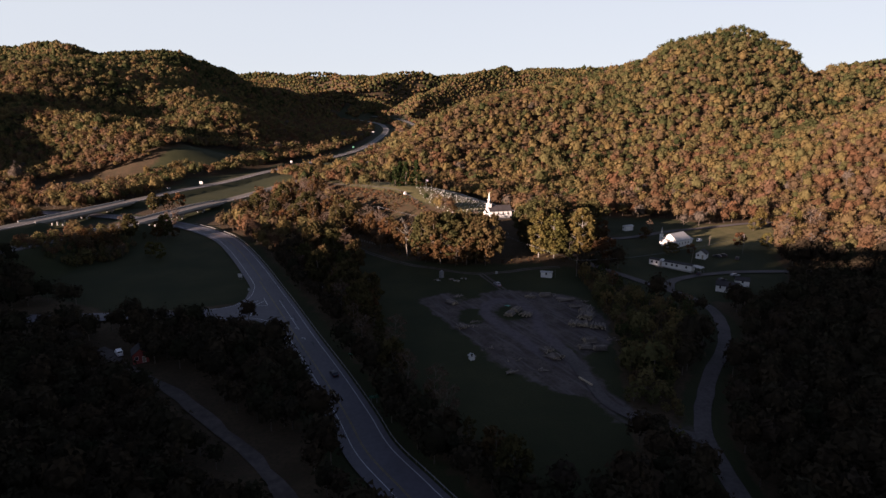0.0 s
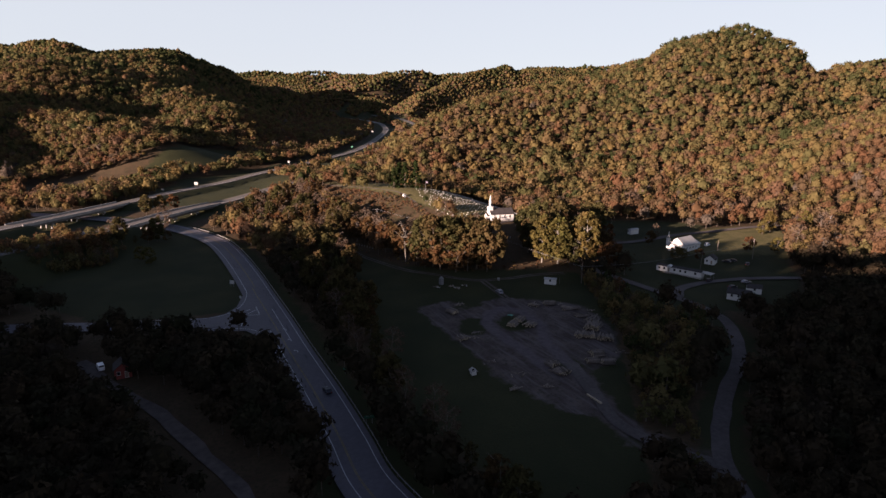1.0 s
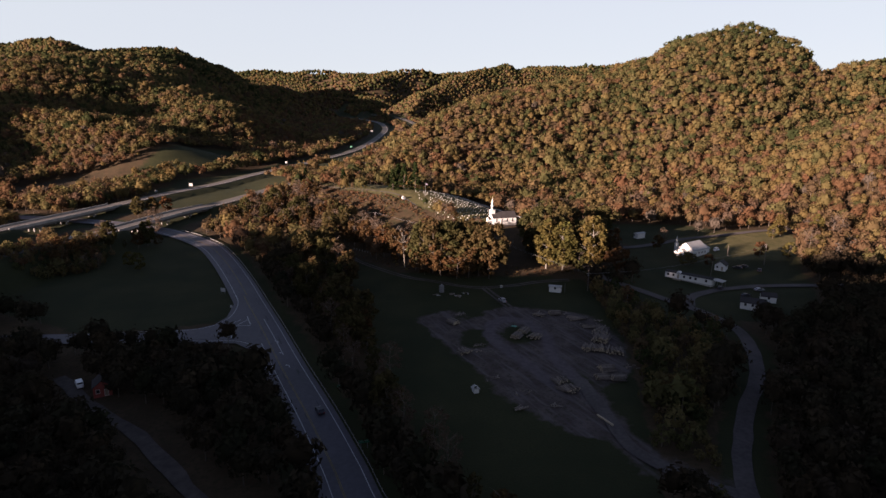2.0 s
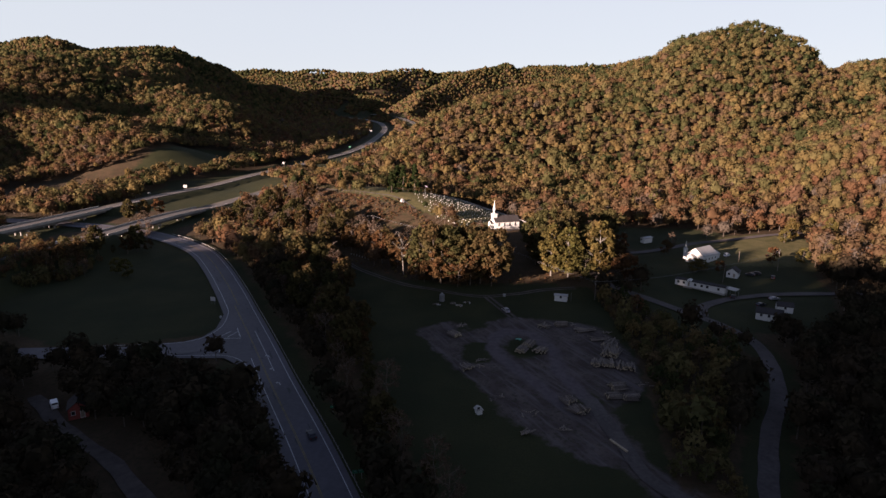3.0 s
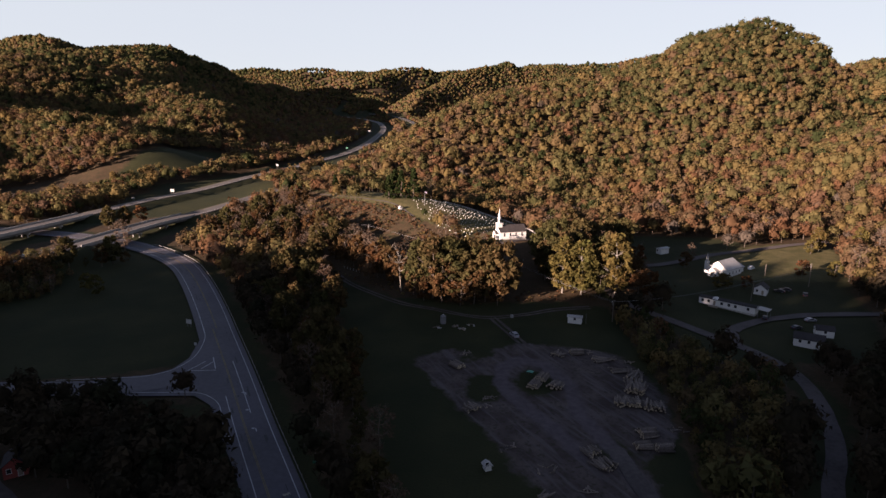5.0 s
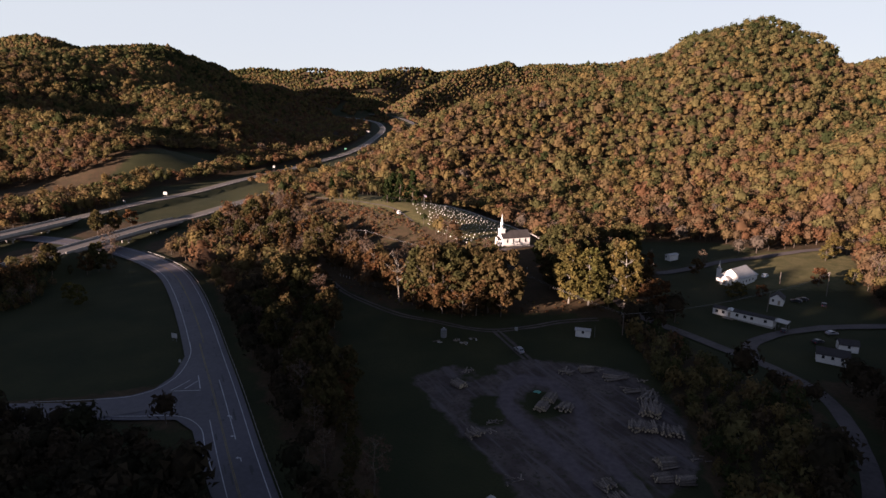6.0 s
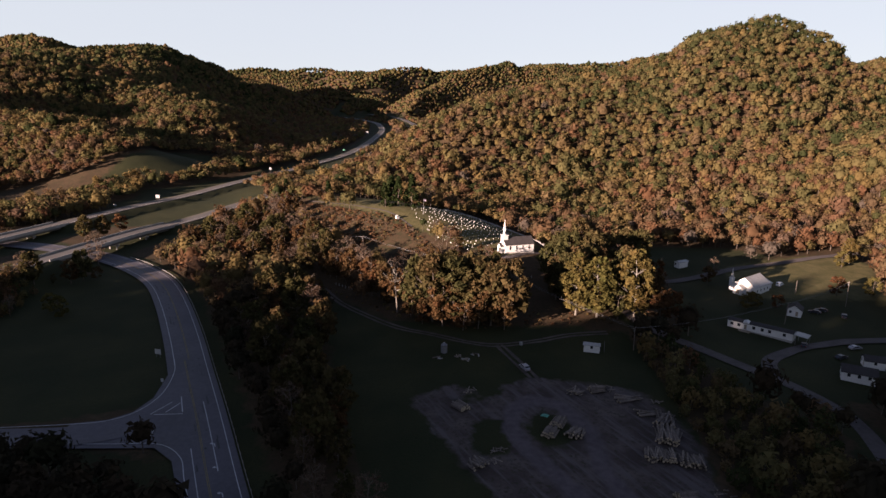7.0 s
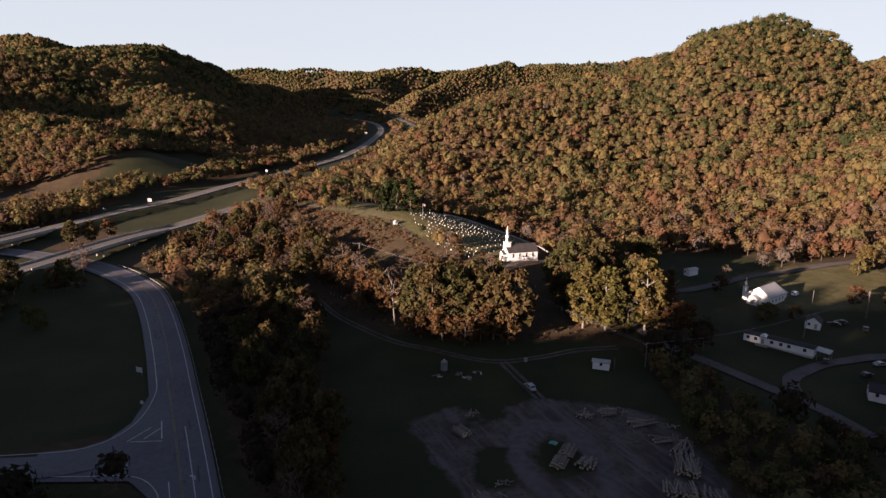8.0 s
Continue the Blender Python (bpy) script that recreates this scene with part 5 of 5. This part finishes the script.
for x in (4.9, 8.5):
    part("porch_post", one_box((0.12, 0.12, 2.0), (x, -4.1, -0.3)), TIMBER, mh)
part("carport_roof", one_box((4.6, 5.0, 0.12), (25.6, 0, 2.7), lean=(0, 4)), TIN, mh)
for x in (24, 27.6):
    for y in (-2.2, 2.2):
        part("carport_post", one_box((0.12, 0.12, 3.8), (x, y, 0.8)), STEEL, mh)

# ---- poles and wires ----
pole_thing(133, 319, 9.5, False, 10, 2)
pole_thing(170, 339, 11.5, True, 30)
pole_thing(158, 356, 6, False)
pole_thing(-47, 396, 8, True, 60)
pole_thing(65, 293, 9, True, 40)
pole_thing(22, 347, 8, True, 40)
pole_thing(252, 404, 11, True, 30, lamp=True)
pole_thing(-98, 432, 9, True, 60)
for o in (-0.9, 0.0, 0.9):
    wire((65 + o, 293, ground(65, 293) + 8.4), (22 + o, 347, ground(22, 347) + 7.4), 1.2)
    wire((22 + o, 347, ground(22, 347) + 7.4), (-47 + o, 396, ground(-47, 396) + 7.4), 1.6)
    wire((-47 + o, 396, ground(-47, 396) + 7.4), (-98 + o, 432, ground(-98, 432) + 8.4), 1.2)
    wire((65 + o, 293, ground(65, 293) + 8.4), (133 + o, 319, ground(133, 319) + 8.8), 1.6)
    wire((133 + o, 319, ground(133, 319) + 8.8), (170 + o, 339, ground(170, 339) + 10.8), 1.0)
fpst = thing("marker_post", pose(54, 291, ground(54, 291)), "short pale post beside the caravan", "marker post", "marker posts")
part("post", one_tube((0, 0, -0.3), (0, 0, 4.2), 0.06, 0.05, 6), STEEL, fpst)
stub = thing("white_post", pose(-55, 361, ground(-55, 361)), "short white post at the foot of the slope", "post", "white posts along the slope")
part("shaft", one_tube((0, 0, -0.3), (0, 0, 1.0), 0.16, 0.16, 8), SIGN_WHITE, stub)
part("cap", one_tube((0, 0, 1.0), (0, 0, 1.12), 0.2, 0.12, 8), SIGN_WHITE, stub)
for k in range(1, 8):
    x, y = -55 + 1.75 * k, 361 - 1.35 * k
    copy_thing(stub, pose(x, y, ground(x, y)))
for x, y in ((27, 352), (30, 353), (33, 353.5), (36, 354), (-24, 336), (-8, 330)):
    copy_thing(stub, pose(x, y, ground(x, y)))
can = thing("white_box", pose(25, 296.5, ground(25, 296.5)), "small white box beside the farm track", "box")
part("body", one_box((1.1, 0.9, 1.2), (0, 0, 0.45), bevel=0.05), SIGN_WHITE, can)
part("lid", one_box((1.2, 1.0, 0.12), (0, 0, 1.1), bevel=0.03), SIGN_WHITE, can)


# ---- vehicles ----
def on_ground(x, y):
    return ground(x, y) + 0.06


car(161, 326, on_ground(161, 326), 60, CAR_DARK, "dark pickup-sized car parked on the grass", 5.0, 1.6)
car(156, 333, on_ground(156, 333), 150, CAR_DARK, "dark car parked beside a hedge")
car(152, 331, on_ground(152, 331), 140, CAR_DARK, "dark car parked beside another car")
car(128.5, 297.6, on_ground(128.5, 297.6) + 0.1, 55, CAR_DARK, "dark car parked near the carport")
car(136, 288, on_ground(136, 288), 20, CAR_DARK, "dark car parked behind the low house")
car(146, 296, on_ground(146, 296), 10, CAR_GREY, "grey car parked by the gravel drive")
car(156, 366, on_ground(156, 366), 40, CAR_WHITE, "white van parked behind the chapel", 4.4, 1.9, True)
car(24, 277, on_ground(24, 277) + 0.1, 110, CAR_GREY, "grey pickup parked on the dirt track", 5.2, 1.7)
car(-115, 197, on_ground(-115, 197) + 0.15, 130, CAR_WHITE, "white van parked by the red barn", 5.0, 2.1, True)
car(-36.4, 183.5, on_ground(-36, 182) + 0.2, 118, CAR_DARK, "dark car driving along the asphalt road", 4.8)
car(-211, 346, 9.05, 257, CAR_WHITE, "white car on the highway bridge")


# ---- the log yard ----
log_mesh = {}
for key, long in (("short", 3.2), ("middle", 4.6), ("long", 7.5)):
    bm = one_tube((-long / 2, 0, 0), (long / 2, 0, 0), 0.27, 0.22, 9)
    me = bpy.data.meshes.new("log")
    bm.to_mesh(me)
    bm.free()
    me.materials.append(LOG_BARK)
    me.materials.append(LOG_END)
    for poly in me.polygons:
        poly.material_index = 1 if len(poly.vertices) > 4 else 0
    log_mesh[key] = me


def log_pile(x, y, turn, key, rows, layers, label, messy=0.0, seed=0):
    """Logs stacked side by side; each one is a piece of its own."""
    r = random.Random(seed)
    pile = thing("log_pile", pose(x, y, ground(x, y) + 0.2, 0, 0, turn), label, "log pile", "log piles of the yard")
    for k in range(layers):
        for i in range(rows - k):
            size = r.uniform(0.8, 1.25)
            at = ((r.uniform(-0.5, 0.5)) * (1 + messy), (i - (rows - k - 1) / 2) * 0.56, 0.24 + 0.45 * k + messy * r.uniform(0, 0.25))
            shared("log", log_mesh[key], pile, pose(*at, 0, r.uniform(-3, 3) * (1 + 2 * messy), r.uniform(-2, 2) * (1 + 12 * messy)) @ Matrix.Diagonal((r.uniform(0.85, 1.1), size, size, 1)))
    return pile


PALE_STACK = "neat stack of pale sawn logs on bare earth"
ROUGH_STACK = "untidy heap of barked logs at the yard's edge"
log_pile(26.5, 239, 62, "middle", 7, 3, PALE_STACK, 0, 1)
log_pile(29.5, 244, 62, "middle", 7, 3, PALE_STACK, 0, 2)
log_pile(33.5, 239, 55, "middle", 8, 2, ROUGH_STACK, 0.8, 3)
log_pile(58, 238, 70, "long", 11, 4, ROUGH_STACK, 0.5, 4)
log_pile(60, 246, 60, "long", 9, 2, ROUGH_STACK, 0.9, 5)
log_pile(53, 229, 75, "middle", 14, 3, ROUGH_STACK, 0.5, 6)
log_pile(60, 227, 75, "middle", 12, 3, ROUGH_STACK, 0.5, 7)
log_pile(51, 207, 10, "middle", 6, 3, PALE_STACK, 0.1, 8)
log_pile(56, 206, 10, "middle", 6, 3, PALE_STACK, 0.1, 9)
log_pile(54, 213, 10, "middle", 8, 3, PALE_STACK, 0.1, 10)
log_pile(38.5, 199, 120, "middle", 9, 2, ROUGH_STACK, 1.0, 11)
log_pile(36.5, 204, 115, "short", 8, 2, ROUGH_STACK, 1.0, 12)
log_pile(2.5, 252, 130, "middle", 7, 3, PALE_STACK, 0.2, 13)
log_pile(6, 225, 120, "short", 9, 2, ROUGH_STACK, 0.9, 14)
log_pile(45, 263, 5, "middle", 6, 3, PALE_STACK, 0.2, 15)
log_pile(38, 262, 40, "short", 7, 1, ROUGH_STACK, 1.2, 16)
log_pile(53, 258, 8, "long", 6, 1, ROUGH_STACK, 0.6, 17)
log_pile(57, 250, 5, "long", 5, 1, ROUGH_STACK, 0.6, 18)
log_pile(22, 187, 40, "short", 4, 1, ROUGH_STACK, 1.2, 19)
tarp = thing("tarpaulin", pose(26, 245.5, ground(26, 245.5) + 1.75, 0, 6, 60), "green tarpaulin lying over a log stack", "tarpaulin")
part("sheet", solid([(-1, -1, 0), (0, -1.1, 0.15), (1.1, -0.9, 0), (1, 0.2, 0.12), (1.1, 1, -0.1), (0, 1, 0.1), (-1.1, 1, 0), (-1, 0, 0.1), (0, 0, 0.25)] + [(-1, -1, -0.05), (0, -1.1, 0.1), (1.1, -0.9, -0.05), (1, 0.2, 0.07), (1.1, 1, -0.15), (0, 1, 0.05), (-1.1, 1, -0.05), (-1, 0, 0.05), (0, 0, 0.2)],
                    [(0, 1, 8, 7), (1, 2, 3, 8), (8, 3, 4, 5), (7, 8, 5, 6), (9, 16, 17, 10), (10, 17, 12, 11), (17, 14, 13, 12), (16, 15, 14, 17)] + [(k, (k + 1) % 8, 9 + (k + 1) % 8, 9 + k) for k in range(8)]), GREEN_TARP, tarp)
offcut = random.Random(33)
for x, y, many in ((5, 262, 8), (12, 231, 9), (9, 226, 7), (48, 265, 6), (62, 258, 6), (24, 197, 8), (33, 190, 6), (15, 206, 6), (63, 216, 6), (38, 262, 5)):
    heap = thing("offcut_heap", pose(x, y, ground(x, y)), "scattered sawn off-cuts and bark on bare earth", "off-cuts", "off-cuts of the yard")
    for k in range(many):
        o = shared("log", log_mesh["short"], heap, pose(offcut.uniform(-2.4, 2.4), offcut.uniform(-1.8, 1.8), 0.12, 0, offcut.uniform(-6, 6), offcut.uniform(0, 180)) @ Matrix.Diagonal((offcut.uniform(0.3, 0.9), 0.7, 0.55, 1)))
beam_pile = thing("timber_baulk", pose(45.5, 181.5, ground(45.5, 181.5) + 0.3, 0, 0, 118), "long pale timber lying beside the yard lane", "timber")
part("baulk", one_box((6.5, 0.5, 0.5), (0, 0, 0), bevel=0.04), LOG_END, beam_pile)


# ---- single trees ----
OAK = foliage("oak_leaves", ((0.036, 0.038, 0.016), (0.050, 0.046, 0.019), (0.061, 0.047, 0.021), (0.070, 0.042, 0.021)), 0.55)
RUST = foliage("rust_leaves", ((0.058, 0.044, 0.020), (0.066, 0.042, 0.020), (0.072, 0.038, 0.018), (0.080, 0.034, 0.018)), 0.55)
GOLD = foliage("golden_leaves", ((0.056, 0.056, 0.018), (0.074, 0.064, 0.022), (0.082, 0.062, 0.022), (0.078, 0.050, 0.020)), 0.5)
CEDAR = foliage("cedar_needles", ((0.011, 0.018, 0.007), (0.018, 0.025, 0.009)), 0.5, 0.1)
TWIGS = foliage("bare_twigs", ((0.065, 0.048, 0.035), (0.085, 0.060, 0.043), (0.075, 0.043, 0.030)), 0.5, 0.15)
PALE_BARK = material("pale_sycamore_bark", (0.15, 0.135, 0.115), 0.8, vary=0.3, size=0.8)


def tree_kind(seed, tall, radius, leaf_mat, bark, clumps, per, leaf, label, limbs=6, low=0.28, shape="round", thick=1.0):
    """One tree: a tapered trunk with limbs, and a crown of many leaf sprays gathered in clumps."""
    rng = np.random.RandomState(seed)
    t = thing("tree", Matrix(), label, "tree", "trees of the valley")
    bm = bmesh.new()
    r0 = 0.017 * tall * thick
    bend = rng.uniform(-0.04, 0.04, (5, 2)) * tall
    spine = [(0, 0, -0.8)] + [(bend[k][0] * (k + 1) / 5, bend[k][1] * (k + 1) / 5, tall * 0.92 * (k + 1) / 5) for k in range(5)]
    for k, (a, b) in enumerate(zip(spine, spine[1:])):
        tube(bm, a, b, r0 * (1 - 0.17 * k), r0 * (1 - 0.17 * (k + 1)), 7)
    tips = []
    for k in range(limbs):
        s = rng.uniform(low, 0.8)
        base = Vector(spine[min(4, 1 + int(s * 4))]) * 0.5 + Vector(spine[min(5, 2 + int(s * 4))]) * 0.5
        a = k * 2.4 + rng.uniform(-0.4, 0.4)
        reach = radius * rng.uniform(0.55, 0.95)
        tip = base + Vector((math.cos(a) * reach, math.sin(a) * reach, reach * rng.uniform(0.5, 1.1)))
        elbow = base.lerp(tip, 0.5) + Vector((0, 0, -0.12 * reach))
        tube(bm, base, elbow, r0 * 0.42, r0 * 0.28, 5)
        tube(bm, elbow, tip, r0 * 0.28, r0 * 0.08, 5)
        for q in (-0.7, 0.7):
            fork = elbow.lerp(tip, 0.4) + Vector((math.cos(a + q), math.sin(a + q), 0.7)) * reach * 0.4
            tube(bm, elbow, fork, r0 * 0.2, r0 * 0.05, 4)
        tips.append(tip)
    part("trunk", bm, bark, t)
    c0, c1 = tall * low, tall
    mid, half = (c0 + c1) / 2, (c1 - c0) / 2
    cc = []
    while len(cc) < clumps:
        h, a = rng.uniform(-1, 1), rng.uniform(0, 2 * np.pi)
        reach = (1.0 if shape == "cone" else (1 - abs(h) ** 2.4) ** 0.5) * rng.uniform(0.3, 1) ** 0.5
        v = (math.cos(a) * reach, math.sin(a) * reach, h)
        if shape == "cone":
            w = (1 - (v[2] + 1) / 2) * 1.15
            cc.append((v[0] * radius * w, v[1] * radius * w, mid + v[2] * half))
        else:
            cc.append((v[0] * radius * 0.85, v[1] * radius * 0.85, mid + v[2] * half * 0.9))
    cc = np.array(cc)
    rad = radius * rng.uniform(0.2, 0.36, clumps) * (0.8 if shape == "cone" else 1.0)
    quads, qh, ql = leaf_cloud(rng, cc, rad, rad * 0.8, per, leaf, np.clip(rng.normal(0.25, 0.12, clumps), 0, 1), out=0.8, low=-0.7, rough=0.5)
    crown = new("crown", tri_mesh("crown", quads, qh, ql, None, None, [leaf_mat]))
    crown.parent = t
    return t


OAK_TALL = tree_kind(1, 27, 7.5, OAK, BARK, 62, 38, 0.34, "tall oak with olive and bronze autumn leaves", low=0.12)
OAK_WIDE = tree_kind(2, 22, 8.0, OAK, BARK, 58, 38, 0.34, "broad oak with bronze autumn leaves", low=0.12)
RUST_TREE = tree_kind(3, 20, 6.2, RUST, BARK, 44, 30, 0.38, "rust-brown autumn tree with a rounded crown", low=0.12)
RUST_LOW = tree_kind(4, 13, 5.0, RUST, BARK, 32, 26, 0.40, "low russet autumn tree", low=0.08)
GOLD_TREE = tree_kind(5, 29, 7.9, GOLD, PALE_BARK, 80, 38, 0.33, "tall golden sycamore with pale limbs", 9, 0.06)
GOLD_LOW = tree_kind(6, 10, 4.4, GOLD, BARK, 28, 28, 0.40, "small yellow-green autumn tree", low=0.06)
CEDAR_TREE = tree_kind(7, 12, 3.3, CEDAR, BARK, 64, 30, 0.5, "dark green conical cedar", 2, 0.02, "cone")
BARE_TREE = tree_kind(8, 17, 5.0, TWIGS, BARK, 36, 24, 0.2, "nearly leafless grey-brown tree", 10, 0.2, thick=0.8)
WHITE_TREE = tree_kind(9, 19, 6.0, RUST, PALE_BARK, 18, 18, 0.3, "half-bare white sycamore with a few russet leaves", 12, 0.35)
DARK_TREE = tree_kind(10, 16, 4.8, OAK, BARK, 34, 26, 0.40, "shaded olive-brown tree beside the field", low=0.1)
taken = set()
SINGLES = []


def plant(kind, x, y, size=1.0, rng=random.Random(3)):
    m = pose(x, y, ground(x, y), rng.uniform(-3, 3), rng.uniform(-3, 3), rng.uniform(0, 360)) @ Matrix.Diagonal((size * rng.uniform(0.9, 1.1), size * rng.uniform(0.9, 1.1), size, 1))
    SINGLES.append((x, y))
    if kind.name in taken:
        copy_thing(kind, m)
    else:
        taken.add(kind.name)
        kind.matrix_basis = m


for kind, x, y, size in (
    (OAK_TALL, -8, 318, 1.02), (OAK_WIDE, -14, 323, 1.1), (OAK_TALL, 1, 316, 1.0), (OAK_WIDE, 8, 317, 1.12), (OAK_TALL, 15, 314, 0.92), (OAK_WIDE, 22, 315, 1.08), (RUST_TREE, -4, 313, 0.95),
    (RUST_TREE, 10, 311, 0.85), (OAK_TALL, 5, 328, 0.85), (OAK_WIDE, -5, 332, 0.95), (RUST_LOW, 20, 310, 1.0), (RUST_LOW, 4, 309, 0.9), (WHITE_TREE, -23, 327, 1.05), (RUST_LOW, -17, 322, 0.9), (RUST_LOW, -12, 315, 0.8), (OAK_WIDE, 16, 324, 1.0), (RUST_TREE, -36, 346, 0.95), (RUST_TREE, -31, 343, 0.9),
    (RUST_LOW, -27, 338, 0.9), (GOLD_TREE, 50, 322, 0.9), (GOLD_TREE, 58, 320, 0.95), (OAK_TALL, 47, 331, 0.8), (BARE_TREE, 61, 330, 1.2), (OAK_WIDE, 53, 338, 0.9), (GOLD_TREE, 73, 320, 1.06),
    (GOLD_TREE, 72, 331, 0.8), (OAK_WIDE, 70, 326, 0.9), (RUST_LOW, 86, 318, 1.0), (RUST_LOW, 82, 316, 0.9), (DARK_TREE, 66, 318, 0.8), (OAK_WIDE, 44, 345, 0.85), (OAK_WIDE, 60, 350, 0.8), (RUST_TREE, 50, 352, 0.85), (RUST_TREE, 68, 342, 0.9),
    (OAK_TALL, 76, 338, 0.8), (OAK_WIDE, 66, 360, 0.9), (RUST_TREE, 56, 366, 0.9), (RUST_TREE, 76, 356, 0.85),
    (GOLD_LOW, -77, 337, 1.0), (GOLD_LOW, -159, 318, 0.9), (GOLD_LOW, -166, 324, 0.8), (GOLD_LOW, 126, 336, 0.75), (GOLD_LOW, 131, 338, 0.6), (RUST_LOW, 139, 336, 0.5), (GOLD_LOW, 133, 345, 0.45), (RUST_LOW, 174, 352, 0.75),
    (RUST_LOW, 122, 367, 0.7), (BARE_TREE, 126, 372, 0.6), (GOLD_LOW, 204, 396, 0.9), (GOLD_TREE, 212, 402, 0.55), (GOLD_TREE, 232, 398, 0.6), (RUST_TREE, 224, 384, 0.6), (GOLD_LOW, 190, 352, 0.9), (BARE_TREE, 236, 388, 0.9), (BARE_TREE, 200, 350, 0.9),
    (CEDAR_TREE, -41, 450, 1.25), (CEDAR_TREE, -33, 450, 1.2), (CEDAR_TREE, -25, 452, 1.3), (CEDAR_TREE, -37, 455, 1.2), (CEDAR_TREE, -83, 489, 0.9), (CEDAR_TREE, -66, 486, 0.3), (CEDAR_TREE, -120, 520, 0.9), (BARE_TREE, -14, 470, 0.7),
    (BARE_TREE, -8, 396, 0.55), (RUST_LOW, 3, 381, 0.6), (BARE_TREE, -3, 388, 0.55), (RUST_LOW, 14, 378, 0.35), (RUST_LOW, 19, 374, 0.35), (RUST_TREE, -48, 362, 0.9), (RUST_TREE, -56, 368, 0.85), (BARE_TREE, -52, 376, 0.9), (BARE_TREE, -40, 358, 0.9),
    (OAK_WIDE, -191, 350, 0.62), (RUST_TREE, -180, 359, 0.66), (OAK_WIDE, -177, 364, 0.62), (BARE_TREE, -181, 384, 0.95), (BARE_TREE, -194, 349, 0.7), (RUST_LOW, -195, 338, 0.7), (RUST_LOW, -198, 328, 0.7), (DARK_TREE, -192, 329, 0.5), (RUST_LOW, -205, 326, 0.6), (BARE_TREE, -180, 319, 0.45), (DARK_TREE, -190, 312, 0.5), (RUST_LOW, -199, 314, 0.6), (BARE_TREE, -184, 314, 0.45), (DARK_TREE, -195, 305, 0.5), (DARK_TREE, -186, 356, 0.4), (RUST_LOW, -172, 366, 0.5),
    (OAK_WIDE, -222, 440, 0.6), (OAK_WIDE, -214, 446, 0.55), (RUST_LOW, -210, 458, 0.9),
):
    plant(kind, x, y, size)

# the belt between the road and the field, and the edge of the knoll
pick = random.Random(12)
prng = np.random.RandomState(77)
bx, by = scatter(prng, -100, 40, 110, 360, 7.8)
ok = inside(bx, by, BELT) & (along(bx, by, ROAD)[0] > 11.5) & (along(bx, by, PATH)[0] > 4)
for x, y in zip(bx[ok], by[ok]):
    kind = pick.choice((DARK_TREE, DARK_TREE, DARK_TREE, OAK_WIDE, RUST_TREE, BARE_TREE))
    plant(kind, float(x), float(y), pick.uniform(0.5, 0.8) if y < 290 else pick.uniform(0.5, 0.85))
kx, ky = scatter(prng, -160, 5, 340, 505, 8.4)
ok = inside(kx, ky, KNOLL_EDGE) & (along(kx, ky, ROAD)[0] > 14) & (along(kx, ky, HIGHWAY_B)[0] > 16)
for x, y in zip(kx[ok], ky[ok]):
    kind = pick.choice((RUST_TREE, RUST_TREE, RUST_LOW, BARE_TREE, BARE_TREE, OAK_WIDE, DARK_TREE))
    plant(kind, float(x), float(y), pick.uniform(0.5, 0.78))
# saplings and scrub on the slope below the graves
sx, sy = scatter(prng, -120, 0, 370, 510, 9)
ok = inside(sx, sy, BRUSH) & ~inside(sx, sy, KNOLL_EDGE)
for x, y in zip(sx[ok], sy[ok]):
    if pick.random() < 0.3 and x < -36:
        plant(pick.choice((RUST_LOW, BARE_TREE, RUST_LOW, GOLD_LOW)), float(x), float(y), pick.uniform(0.18, 0.34))
# the wood behind the sycamores
gx_, gy_ = scatter(prng, 38, 90, 333, 394, 8.0)
for x, y in zip(gx_, gy_):
    if along(np.array([x]), np.array([y]), LANE)[0][0] > 7 and not inside(np.array([x]), np.array([y]), HAMLET)[0] and not inside(np.array([x]), np.array([y]), CEMETERY)[0] and x + 0.4 * (y - 333) > 44 and (x > 52 or y < 352):
        plant(pick.choice((OAK_WIDE, OAK_WIDE, RUST_TREE, BARE_TREE, OAK_TALL)), float(x), float(y), pick.uniform(0.6, 0.85))
# the rise between the oaks and the graves
qx, qy = scatter(prng, -36, 26, 338, 388, 7.6)
ok = inside(qx, qy, ((-36, 348), (-6, 340), (26, 338), (22, 362), (6, 377), (-9, 384), (-28, 372)))
for x, y in zip(qx[ok], qy[ok]):
    plant(pick.choice((RUST_TREE, RUST_LOW, BARE_TREE, OAK_WIDE, BARE_TREE)), float(x), float(y), pick.uniform(0.34, 0.52))
